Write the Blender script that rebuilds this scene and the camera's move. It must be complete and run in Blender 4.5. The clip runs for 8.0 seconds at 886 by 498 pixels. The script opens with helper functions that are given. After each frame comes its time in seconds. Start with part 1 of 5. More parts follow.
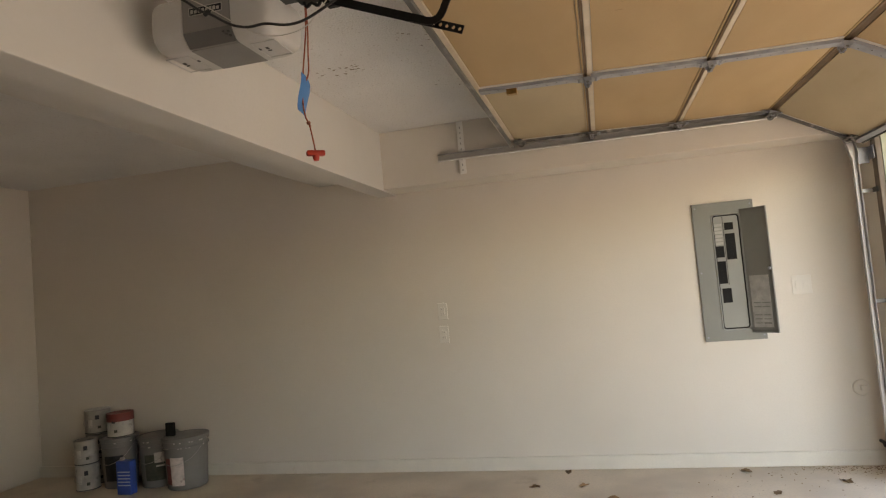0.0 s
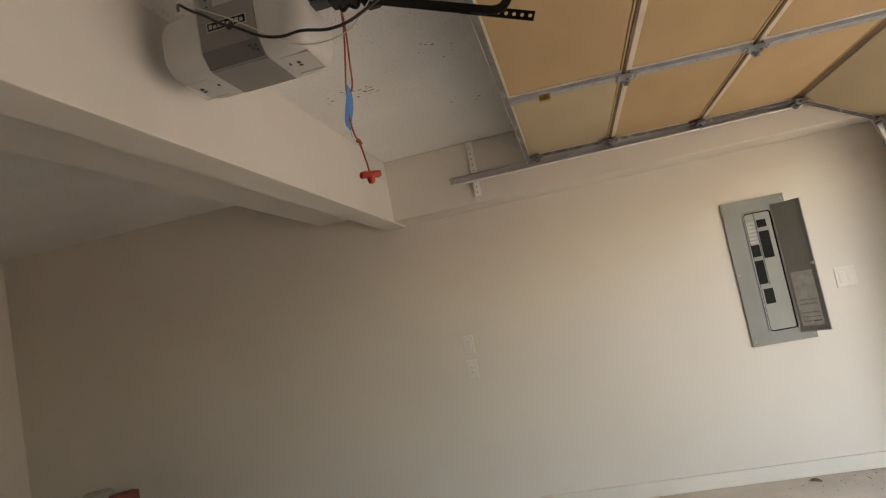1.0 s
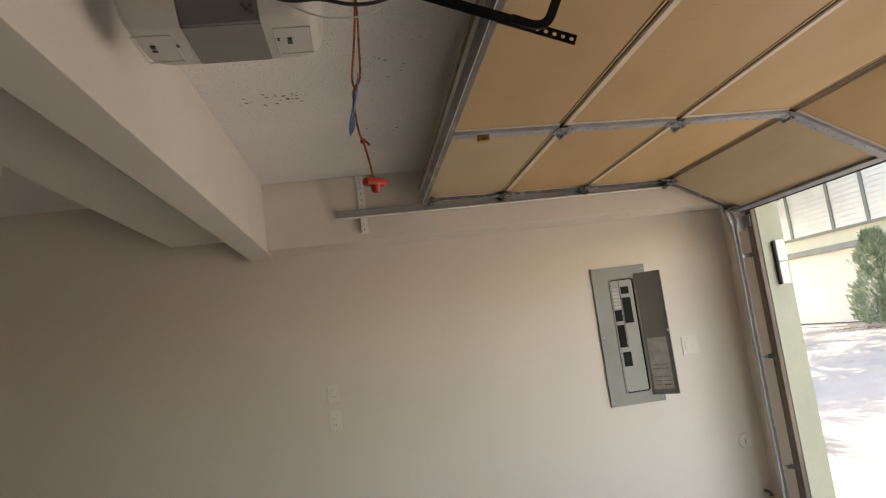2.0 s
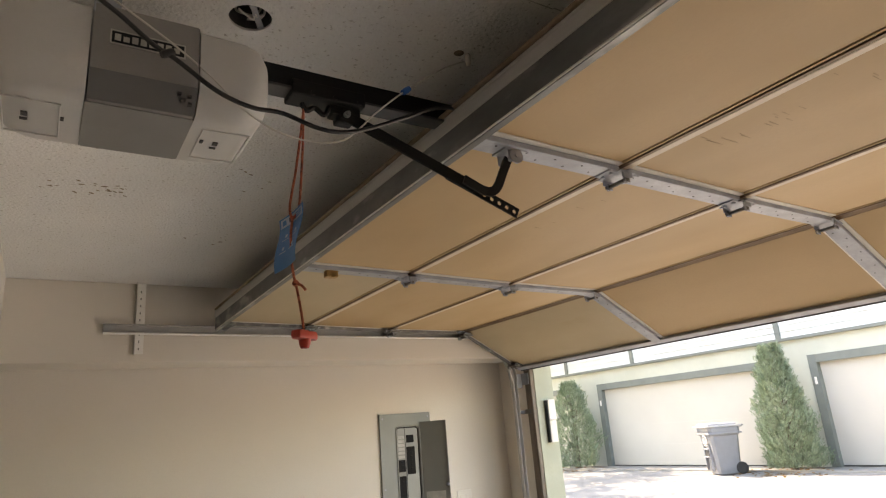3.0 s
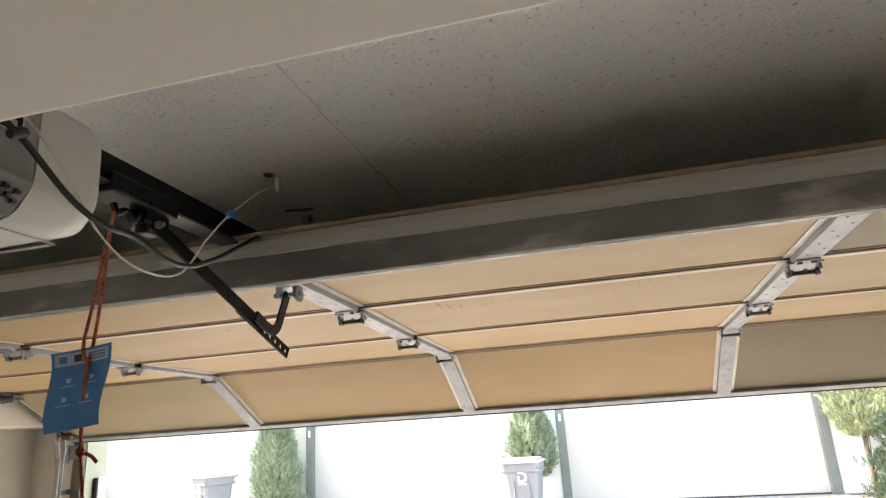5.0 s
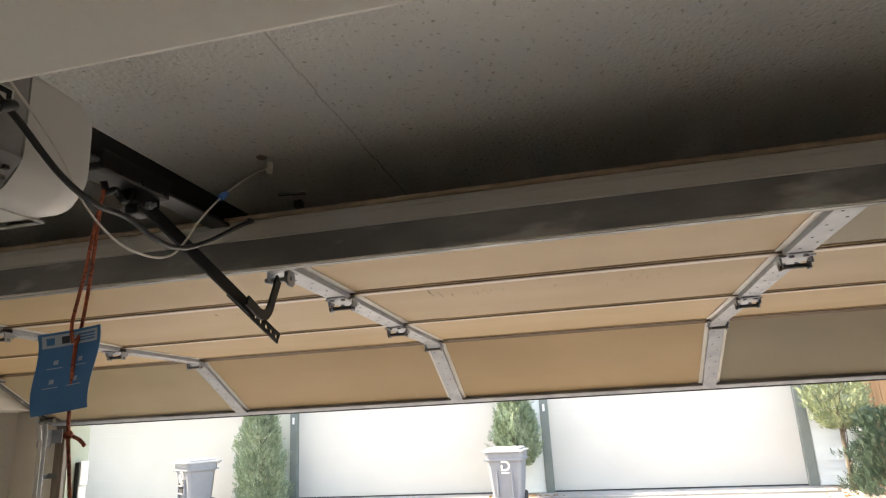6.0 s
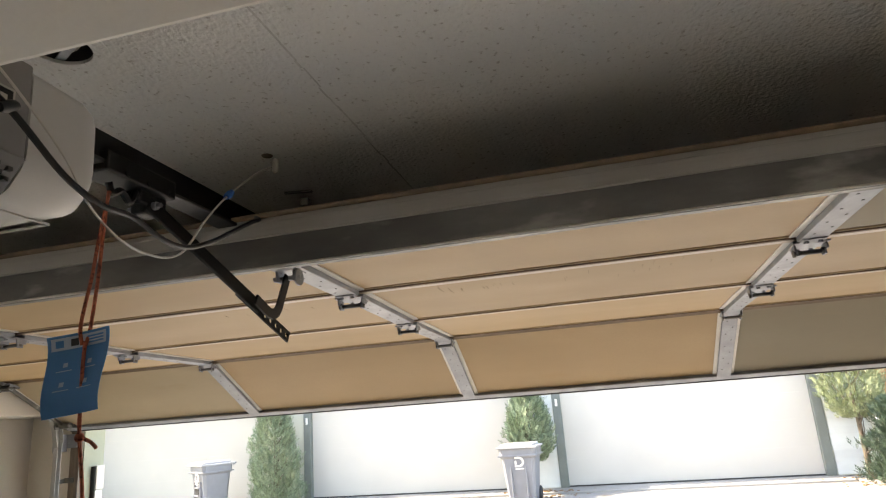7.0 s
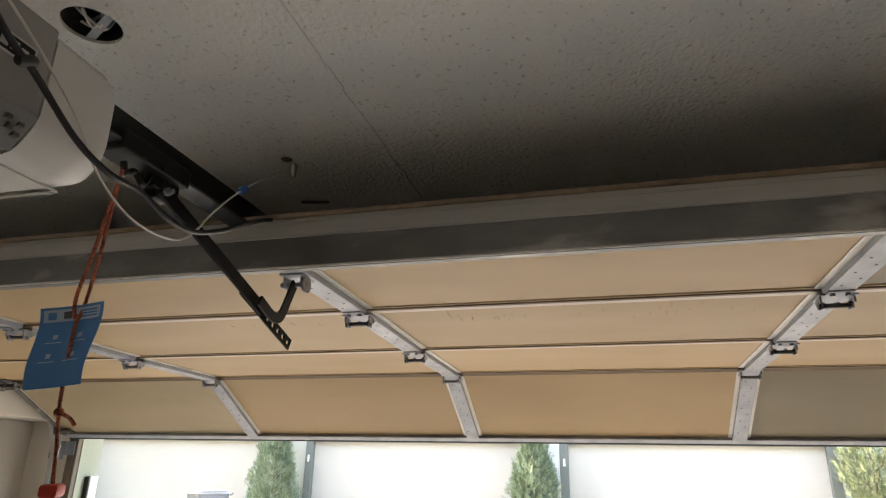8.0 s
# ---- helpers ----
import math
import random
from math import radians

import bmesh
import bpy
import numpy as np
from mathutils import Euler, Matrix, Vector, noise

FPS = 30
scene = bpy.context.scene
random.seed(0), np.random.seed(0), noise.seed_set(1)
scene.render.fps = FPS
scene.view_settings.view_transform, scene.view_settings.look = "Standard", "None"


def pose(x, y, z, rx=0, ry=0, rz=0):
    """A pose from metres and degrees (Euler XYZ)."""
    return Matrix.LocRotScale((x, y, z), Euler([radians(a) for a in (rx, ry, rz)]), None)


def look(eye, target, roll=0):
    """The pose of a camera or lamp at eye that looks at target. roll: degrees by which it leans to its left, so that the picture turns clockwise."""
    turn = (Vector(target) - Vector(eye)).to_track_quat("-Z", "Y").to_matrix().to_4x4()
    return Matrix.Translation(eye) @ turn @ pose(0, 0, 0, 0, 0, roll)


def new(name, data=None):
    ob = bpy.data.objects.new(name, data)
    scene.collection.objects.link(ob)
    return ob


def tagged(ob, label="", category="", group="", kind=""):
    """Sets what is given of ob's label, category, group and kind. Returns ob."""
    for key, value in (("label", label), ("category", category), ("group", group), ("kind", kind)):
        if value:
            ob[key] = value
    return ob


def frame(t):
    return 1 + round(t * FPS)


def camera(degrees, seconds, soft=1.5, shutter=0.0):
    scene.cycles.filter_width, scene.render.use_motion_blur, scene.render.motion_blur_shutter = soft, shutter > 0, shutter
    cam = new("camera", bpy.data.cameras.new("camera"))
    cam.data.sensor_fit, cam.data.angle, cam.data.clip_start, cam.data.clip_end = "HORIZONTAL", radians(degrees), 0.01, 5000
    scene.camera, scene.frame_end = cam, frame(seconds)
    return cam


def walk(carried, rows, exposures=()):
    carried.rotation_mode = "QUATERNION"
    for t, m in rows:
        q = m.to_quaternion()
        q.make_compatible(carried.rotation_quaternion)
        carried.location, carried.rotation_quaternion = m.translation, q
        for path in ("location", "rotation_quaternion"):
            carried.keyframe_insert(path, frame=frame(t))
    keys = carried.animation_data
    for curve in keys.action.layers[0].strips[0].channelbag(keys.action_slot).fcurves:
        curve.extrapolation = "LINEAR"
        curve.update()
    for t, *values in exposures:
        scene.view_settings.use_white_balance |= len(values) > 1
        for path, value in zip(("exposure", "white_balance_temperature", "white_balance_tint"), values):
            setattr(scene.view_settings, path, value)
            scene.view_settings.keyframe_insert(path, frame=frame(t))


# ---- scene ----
cam = camera(69.9, 8.0, soft=1.2)
PATH = [
    (0, (0.144, 0.27, 1.384), (-0.332, 2.209, 1.498), -5.0),
    (0.3, (0.076, 0.311, 1.409), (-0.319, 2.269, 1.495), -5.9),
    (0.5, (-0.012, 0.332, 1.393), (-0.415, 2.289, 1.48), -4.8),
    (0.7, (-0.112, 0.387, 1.404), (-0.52, 2.343, 1.499), -5.5),
    (1, (-0.228, 0.479, 1.423), (-0.608, 2.432, 1.628), -11.0),
    (1.2, (-0.332, 0.553, 1.451), (-0.633, 2.514, 1.706), -10.9),
    (2.3, (-0.878, 0.78, 1.488), (-0.406, 2.698, 1.799), -7.1),
    (2.5, (-0.934, 0.867, 1.516), (-0.336, 2.727, 1.945), -7.1),
    (2.7, (-1.034, 0.907, 1.552), (-0.285, 2.692, 2.053), -4.8),
    (3, (-1.148, 0.982, 1.65), (-0.104, 2.597, 2.2), -4.6),
    (3.3, (-1.258, 1.017, 1.75), (-0.001, 2.435, 2.39), 0.6),
    (3.5, (-1.302, 1.066, 1.828), (0.109, 2.304, 2.517), -0.2),
    (3.7, (-1.31, 1.116, 1.855), (0.184, 2.212, 2.607), -4.5),
    (4, (-1.365, 1.188, 1.879), (0.248, 2.12, 2.609), -5.2),
    (4.2, (-1.417, 1.249, 1.881), (0.288, 2.011, 2.594), -2.6),
    (4.5, (-1.516, 1.322, 1.924), (0.279, 1.883, 2.606), -4.3),
    (4.7, (-1.554, 1.368, 1.949), (0.291, 1.86, 2.542), -4.4),
    (6, (-1.545, 1.412, 1.948), (0.341, 1.831, 2.463), -3.0),
    (6.5, (-1.537, 1.413, 1.945), (0.35, 1.833, 2.458), -3.6),
    (7, (-1.531, 1.416, 1.944), (0.351, 1.862, 2.454), -4.2),
    (7.5, (-1.508, 1.419, 1.941), (0.369, 1.878, 2.459), -2.4),
    (8, (-1.481, 1.409, 1.888), (0.342, 1.905, 2.543), 1.2),
]
EXPOSURES = [(0.0, 3.32, 9500, 18), (1.2, 3.30, 9100, 18), (2.5, 3.15, 8800, 16.5), (3.5, 3.68, 8800, 15), (4.5, 4.0, 8000, 12), (6.0, 3.38, 8200, 12), (8.0, 3.42, 8000, 11.5)]
walk(cam, [(t, look(eye, target, roll)) for t, eye, target, roll in PATH], EXPOSURES)

# ---- world and sun ----
SUN_TO = Vector((0.02, 0.80, 0.86)).normalized()
world = bpy.data.worlds.new("sky")
scene.world = world
world.use_nodes = True
wn = world.node_tree.nodes
sky = wn.new("ShaderNodeTexSky")
sky.sky_type = "NISHITA"
sky.sun_disc = False
sky.sun_elevation = math.asin(SUN_TO.z)
sky.sun_rotation = math.atan2(SUN_TO.x, SUN_TO.y)
wn["Background"].inputs["Strength"].default_value = 0.15
world.node_tree.links.new(sky.outputs["Color"], wn["Background"].inputs["Color"])
sun_data = bpy.data.lights.new("sun", "SUN")
sun_data.energy, sun_data.angle, sun_data.color = 2.0, radians(0.5), (1.0, 0.95, 0.87)
sun = new("sun", sun_data)
sun.matrix_world = look((0, 0, 30), Vector((0, 0, 30)) - SUN_TO)


# ---- materials ----
def material(name, base, rough=0.7, metal=0.0, vary=0.12, scale=6.0, grain=60.0, bump=0.15, depth=0.002, tint=None,
             stain=None, stain_at=0.62, stain_scale=2.0, random_vary=0.0, stretch=(1, 1, 1), island=False, spec=0.5):
    """Base colour with broad blotches, fine grain, optional stains and relief, in metres of the world."""
    m = bpy.data.materials.new(name)
    m.use_nodes = True
    nt = m.node_tree
    n, ln = nt.nodes, nt.links
    b = n["Principled BSDF"]
    b.inputs["Roughness"].default_value, b.inputs["Metallic"].default_value = rough, metal
    b.inputs["Specular IOR Level"].default_value = spec
    co = n.new("ShaderNodeTexCoord")
    geo = n.new("ShaderNodeNewGeometry")
    mp = n.new("ShaderNodeMapping")
    mp.inputs["Scale"].default_value = stretch
    ln.new(geo.outputs["Position"], mp.inputs["Vector"])

    def noise_tex(s, detail):
        t = n.new("ShaderNodeTexNoise")
        t.inputs["Scale"].default_value, t.inputs["Detail"].default_value = s, detail
        ln.new(mp.outputs["Vector"], t.inputs["Vector"])
        return t

    def mix(fac, a, c, kind="MIX"):
        x = n.new("ShaderNodeMix")
        x.data_type, x.blend_type = "RGBA", kind
        for sock, v in ((x.inputs["Factor"], fac), (x.inputs["A"], a), (x.inputs["B"], c)):
            if isinstance(v, bpy.types.NodeSocket):
                ln.new(v, sock)
            elif isinstance(v, (int, float)):
                sock.default_value = v
            else:
                sock.default_value = (*v, 1)
        return x.outputs["Result"]

    def ramp(out, lo, hi):
        r = n.new("ShaderNodeMapRange")
        r.inputs["From Min"].default_value, r.inputs["From Max"].default_value = lo, hi
        ln.new(out, r.inputs["Value"])
        return r.outputs["Result"]

    big, fine = noise_tex(scale, 4), noise_tex(grain, 3)
    other = tint or tuple(c * (1 - 2.2 * vary) for c in base)
    col = mix(ramp(big.outputs["Fac"], 0.35, 0.7), base, other)
    dark = tuple(c * (1 - 1.6 * vary) for c in base)
    f = n.new("ShaderNodeMath")
    f.operation = "MULTIPLY"
    f.inputs[1].default_value = 0.6
    ln.new(ramp(fine.outputs["Fac"], 0.45, 0.7), f.inputs[0])
    col = mix(f.outputs[0], col, dark)
    if stain:
        s = noise_tex(stain_scale, 6)
        col = mix(ramp(s.outputs["Fac"], stain_at, stain_at + 0.1), col, stain)
    if random_vary:
        info = n.new("ShaderNodeObjectInfo")
        out = geo.outputs["Random Per Island"] if island else info.outputs["Random"]
        hsv = n.new("ShaderNodeHueSaturation")
        r = n.new("ShaderNodeMapRange")
        r.inputs["To Min"].default_value, r.inputs["To Max"].default_value = 1 - random_vary, 1 + random_vary
        ln.new(out, r.inputs["Value"])
        ln.new(r.outputs["Result"], hsv.inputs["Value"])
        ln.new(col, hsv.inputs["Color"])
        col = hsv.outputs["Color"]
    ln.new(col, b.inputs["Base Color"])
    rr = n.new("ShaderNodeMapRange")
    rr.inputs["To Min"].default_value, rr.inputs["To Max"].default_value = max(0.05, rough - 0.1), min(1, rough + 0.1)
    ln.new(big.outputs["Fac"], rr.inputs["Value"])
    ln.new(rr.outputs["Result"], b.inputs["Roughness"])
    if bump:
        bm_node = n.new("ShaderNodeBump")
        bm_node.inputs["Strength"].default_value, bm_node.inputs["Distance"].default_value = bump, depth
        ln.new(fine.outputs["Fac"], bm_node.inputs["Height"])
        ln.new(bm_node.outputs["Normal"], b.inputs["Normal"])
    return m


M = {}
M["wall"] = material("wall_paint", (0.72, 0.665, 0.59), 0.75, vary=0.03, scale=1.2, grain=90, bump=0.25, depth=0.0015, spec=0.3)
# Dark tone for the unseen side wall, chosen to cut bounce light.
M["bare"] = material("unseen_wall_dark", (0.24, 0.19, 0.14), 0.85, vary=0.1, scale=1.5, grain=50, bump=0.2)
# The fine specks darken the texture's pits in the colour, besides some dirt.
M["ceiling"] = material("ceiling_paint", (0.80, 0.79, 0.77), 0.9, vary=0.05, scale=1.6, grain=105, bump=0.9, depth=0.0042,
                        stain=(0.49, 0.46, 0.42), stain_at=0.612, stain_scale=90, spec=0.2)
M["beam"] = material("beam_paint", (0.68, 0.65, 0.60), 0.7, vary=0.03, scale=1.5, grain=70, bump=0.2, depth=0.0015, spec=0.3)
M["trim"] = material("trim_paint", (0.74, 0.69, 0.61), 0.6, vary=0.05, scale=5, grain=80, bump=0.15, stain=(0.5, 0.42, 0.3), stain_at=0.68, stain_scale=6)
M["floor"] = material("garage_concrete", (0.70, 0.585, 0.45), 0.85, vary=0.12, scale=1.8, grain=70, bump=0.35, depth=0.002,
                      stain=(0.48, 0.385, 0.285), stain_at=0.62, stain_scale=2.6)
M["alley"] = material("alley_concrete", (0.30, 0.283, 0.258), 0.9, vary=0.1, scale=0.8, grain=40, bump=0.4, depth=0.003,
                      stain=(0.205, 0.185, 0.16), stain_at=0.64, stain_scale=0.9)
M["tan"] = material("tan_hardboard", (0.465, 0.32, 0.168), 0.55, vary=0.05, scale=2.2, grain=120, bump=0.1, depth=0.001,
                    random_vary=0.07, stain=(0.44, 0.29, 0.14), stain_at=0.68, stain_scale=3.5, stretch=(1.6, 0.6, 1.6), spec=0.35)
# Two other tans for outer-bay panels: darker and greyer, then paler.
M["tanolive"] = material("olive_tan_hardboard", (0.29, 0.243, 0.168), 0.6, vary=0.05, scale=2.2, grain=120, bump=0.1, depth=0.001,
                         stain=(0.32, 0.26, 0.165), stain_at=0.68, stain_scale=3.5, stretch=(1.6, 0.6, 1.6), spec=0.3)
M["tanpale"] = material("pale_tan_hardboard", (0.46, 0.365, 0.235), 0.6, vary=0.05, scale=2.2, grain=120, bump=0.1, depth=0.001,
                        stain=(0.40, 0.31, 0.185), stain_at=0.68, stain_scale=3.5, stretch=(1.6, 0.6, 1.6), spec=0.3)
M["galv"] = material("galvanised_steel", (0.37, 0.39, 0.43), 0.5, 0.35, vary=0.12, scale=14, grain=90, bump=0.1, depth=0.0008)
M["galv_dull"] = material("dull_galvanised_steel", (0.20, 0.20, 0.195), 0.5, 0.7, vary=0.16, scale=7, grain=40, bump=0.12, depth=0.001,
                          stain=(0.36, 0.36, 0.34), stain_at=0.58, stain_scale=6, stretch=(2.0, 0.7, 2.0))
M["edge"] = material("door_edge_steel", (0.52, 0.51, 0.485), 0.6, 0.0, vary=0.1, scale=8, grain=60, bump=0.12, stain=(0.42, 0.395, 0.36), stain_at=0.62, stain_scale=16, stretch=(1.6, 0.12, 1.6))
M["lip"] = material("brown_rail_lip", (0.16, 0.095, 0.05), 0.5, 0.2, vary=0.1, scale=8, grain=80, bump=0.05)
M["seal"] = material("dirty_brown_seal", (0.34, 0.25, 0.17), 0.8, vary=0.2, scale=20, grain=90, bump=0.3)
M["cream"] = material("cream_rail_lip", (0.66, 0.57, 0.45), 0.5, vary=0.06, scale=8, grain=60, bump=0.03)
M["whitesteel"] = material("white_steel_flange", (0.70, 0.67, 0.62), 0.45, 0.15, vary=0.08, scale=8, grain=60, bump=0.05)
# White for the hangers, and for the light along the track lips.
M["bright"] = material("bright_white_steel", (0.86, 0.84, 0.80), 0.4, vary=0.04, scale=8, grain=60, bump=0.05)
# Track web toned darker, its shade put into the colour.
M["track"] = material("galvanised_track", (0.46, 0.452, 0.44), 0.45, 0.25, vary=0.07, scale=8, grain=60, bump=0.08)
M["rubber"] = material("black_rubber", (0.03, 0.03, 0.03), 0.8, vary=0.1, scale=10, grain=80)
M["black"] = material("black_steel", (0.010, 0.010, 0.011), 0.5, 0.0, vary=0.15, scale=10, grain=80, bump=0.05, spec=0.25)
# Greyer copy of the black steel, for the rail's lit underside.
M["litsteel"] = material("lit_black_steel", (0.075, 0.075, 0.078), 0.45, 0.4, vary=0.12, scale=10, grain=80, bump=0.05)
M["cord"] = material("black_cord", (0.02, 0.02, 0.02), 0.45, vary=0.1, scale=10, grain=60)
M["wire"] = material("white_wire", (0.6, 0.58, 0.54), 0.5, vary=0.05, scale=10, grain=60)
M["bluetape"] = material("blue_tape", (0.03, 0.16, 0.55), 0.5, vary=0.05)
M["opgrey"] = material("grey_plastic", (0.24, 0.232, 0.222), 0.5, vary=0.04, scale=6, grain=150, bump=0.1, depth=0.0006)
M["opdark"] = material("dark_grey_plastic", (0.13, 0.13, 0.126), 0.5, vary=0.04, scale=6, grain=150, bump=0.1, depth=0.0006)
M["lens"] = material("white_plastic_lens", (0.55, 0.54, 0.52), 0.4, vary=0.03, scale=6, grain=120, bump=0.03)
M["rope"] = material("red_rope", (0.56, 0.15, 0.08), 0.8, vary=0.25, scale=60, grain=300, bump=0.5, depth=0.002, stain=(0.16, 0.035, 0.02), stain_at=0.52, stain_scale=170)
M["redplastic"] = material("red_plastic", (0.55, 0.04, 0.02), 0.4, vary=0.06)
M["card"] = material("blue_card", (0.045, 0.22, 0.52), 0.5, vary=0.04, scale=10, grain=80, bump=0.02)
M["print"] = material("pale_print", (0.40, 0.52, 0.66), 0.5, vary=0.02)
M["printdark"] = material("dark_print", (0.03, 0.04, 0.06), 0.5, vary=0.02)
M["panelgrey"] = material("grey_enamel", (0.215, 0.22, 0.205), 0.45, 0.1, vary=0.05, scale=5, grain=120, bump=0.06, depth=0.0006)
M["panellight"] = material("pale_grey_enamel", (0.275, 0.28, 0.262), 0.45, 0.1, vary=0.05, scale=5, grain=120, bump=0.04)
M["breaker"] = material("black_breaker", (0.016, 0.016, 0.016), 0.7, vary=0.1, spec=0.15)
M["labelpaper"] = material("worn_paper_label", (0.80, 0.70, 0.66), 0.7, vary=0.12, scale=25, grain=120, stain=(0.42, 0.30, 0.27), stain_at=0.62, stain_scale=22)
M["paper"] = material("paper_label", (0.47, 0.46, 0.43), 0.7, vary=0.14, scale=20, grain=150, stain=(0.30, 0.29, 0.27), stain_at=0.6, stain_scale=16)
M["plate"] = material("white_plate", (0.74, 0.70, 0.635), 0.4, vary=0.02, bump=0.02)
M["green"] = material("sage_paint", (0.42, 0.43, 0.32), 0.65, vary=0.06, scale=4, grain=70, bump=0.15, stain=(0.33, 0.33, 0.25), stain_at=0.66, stain_scale=5)
M["brownwood"] = material("brown_stained_wood", (0.25, 0.20, 0.155), 0.8, vary=0.25, scale=9, grain=60, bump=0.3, stretch=(3, 3, 0.4))
M["facade"] = material("facade_sage_stucco", (0.50, 0.50, 0.42), 0.85, vary=0.05, scale=2, grain=60, bump=0.3, depth=0.003)
M["siding"] = material("pale_siding", (0.62, 0.63, 0.60), 0.7, vary=0.05, scale=2, grain=60, bump=0.15, random_vary=0.04)
M["darktrim"] = material("dark_green_trim", (0.16, 0.175, 0.155), 0.65, vary=0.08, scale=4, grain=70, bump=0.15)
M["gdoor"] = material("white_garage_door", (0.50, 0.465, 0.41), 0.55, vary=0.03, scale=1.2, grain=60, bump=0.1)
M["glass"] = material("window_glass", (0.05, 0.07, 0.09), 0.06, vary=0.02, bump=0.0)
M["roof"] = material("grey_shingle", (0.14, 0.13, 0.12), 0.9, vary=0.15, scale=3, grain=30, bump=0.5, depth=0.01)
M["bin"] = material("grey_bin_plastic", (0.20, 0.205, 0.225), 0.5, vary=0.05, scale=5, grain=90, bump=0.08)
M["binlid"] = material("pale_bin_lid", (0.38, 0.38, 0.39), 0.5, vary=0.05, scale=5, grain=90, bump=0.08)
M["bark"] = material("bark", (0.13, 0.10, 0.07), 0.9, vary=0.25, scale=10, grain=40, bump=0.7, depth=0.01, stretch=(1, 1, 0.3))
M["leaf"] = material("conifer_green", (0.25, 0.305, 0.20), 0.6, vary=0.2, scale=3, grain=30, bump=0, random_vary=0.45, island=True, tint=(0.12, 0.17, 0.095))
M["leafdark"] = material("dark_shrub_green", (0.045, 0.075, 0.04), 0.6, vary=0.2, scale=3, grain=30, bump=0, random_vary=0.45, island=True)
M["leafdry"] = material("dry_shrub_green", (0.31, 0.34, 0.19), 0.7, vary=0.2, scale=3, grain=30, bump=0, random_vary=0.45, island=True, tint=(0.12, 0.15, 0.06))
M["litter"] = material("dry_leaf", (0.28, 0.16, 0.07), 0.8, vary=0.2, scale=12, grain=60, random_vary=0.3)
M["fence"] = material("cedar_fence", (0.36, 0.18, 0.08), 0.75, vary=0.15, scale=3, grain=50, bump=0.3, stretch=(3, 3, 0.3), random_vary=0.12)
M["bucket"] = material("grey_bucket", (0.21, 0.205, 0.195), 0.45, vary=0.05, scale=8, grain=90, bump=0.05)
M["canwhite"] = material("white_can_label", (0.50, 0.47, 0.43), 0.45, vary=0.12, scale=16, grain=90, bump=0.04, stain=(0.26, 0.24, 0.21), stain_at=0.6, stain_scale=14)
M["darklabel"] = material("dark_printed_label", (0.045, 0.045, 0.05), 0.5, vary=0.2, scale=30, grain=90)
M["mutedlabel"] = material("olive_printed_label", (0.085, 0.09, 0.06), 0.5, vary=0.2, scale=30, grain=90)
M["redlabel"] = material("faded_red_label", (0.30, 0.09, 0.07), 0.6, vary=0.2, scale=25, grain=90)
M["chip"] = material("pale_paint_chip", (0.62, 0.60, 0.56), 0.6, vary=0.1, scale=30)
M["tin"] = material("tin", (0.45, 0.43, 0.41), 0.35, 0.8, vary=0.1, scale=12, grain=90)
M["redlid"] = material("dark_red_lid", (0.22, 0.035, 0.025), 0.45, vary=0.06)
M["bluecan"] = material("blue_tin_paint", (0.03, 0.09, 0.40), 0.4, vary=0.08, scale=12)
M["brass"] = material("brass_clip", (0.42, 0.26, 0.10), 0.45, 0.5, vary=0.15, scale=20)
M["scratch"] = material("tan_scratch", (0.38, 0.26, 0.135), 0.7, vary=0.15, scale=30)
M["hole"] = material("dark_box_steel", (0.10, 0.095, 0.09), 0.6, 0.4, vary=0.2, scale=30)
M["scuff"] = material("brown_scuff", (0.30, 0.225, 0.15), 0.85, vary=0.2, scale=40, grain=200)


# ---- mesh helpers ----
def box(bm, x0, x1, y0, y1, z0, z1, bevel=0.0, m=None):
    """An upright box, with bevelled edges if asked, moved by m."""
    r = bmesh.ops.create_cube(bm, size=1.0)
    vs = r["verts"]
    bmesh.ops.scale(bm, vec=(x1 - x0, y1 - y0, z1 - z0), verts=vs)
    bmesh.ops.translate(bm, vec=((x0 + x1) / 2, (y0 + y1) / 2, (z0 + z1) / 2), verts=vs)
    if bevel:
        es = list({e for v in vs for e in v.link_edges})
        g = bmesh.ops.bevel(bm, geom=es, offset=bevel, segments=2, profile=0.5, affect="EDGES")
        vs = list({v for f in g["faces"] for v in f.verts} | {v for v in vs if v.is_valid})
    if m is not None:
        bmesh.ops.transform(bm, matrix=m, verts=vs)
    return vs


def lathe(bm, rings, seg=24, m=None, cap=True):
    """A turned body from (radius, height) rings along z."""
    rows = []
    for r, z in rings:
        rows.append([bm.verts.new((r * math.cos(2 * math.pi * i / seg), r * math.sin(2 * math.pi * i / seg), z)) for i in range(seg)])
    for a, b in zip(rows, rows[1:]):
        for i in range(seg):
            bm.faces.new((a[i], a[(i + 1) % seg], b[(i + 1) % seg], b[i]))
    if cap:
        bm.faces.new(list(reversed(rows[0])))
        bm.faces.new(rows[-1])
    if m is not None:
        bmesh.ops.transform(bm, matrix=m, verts=[v for row in rows for v in row])


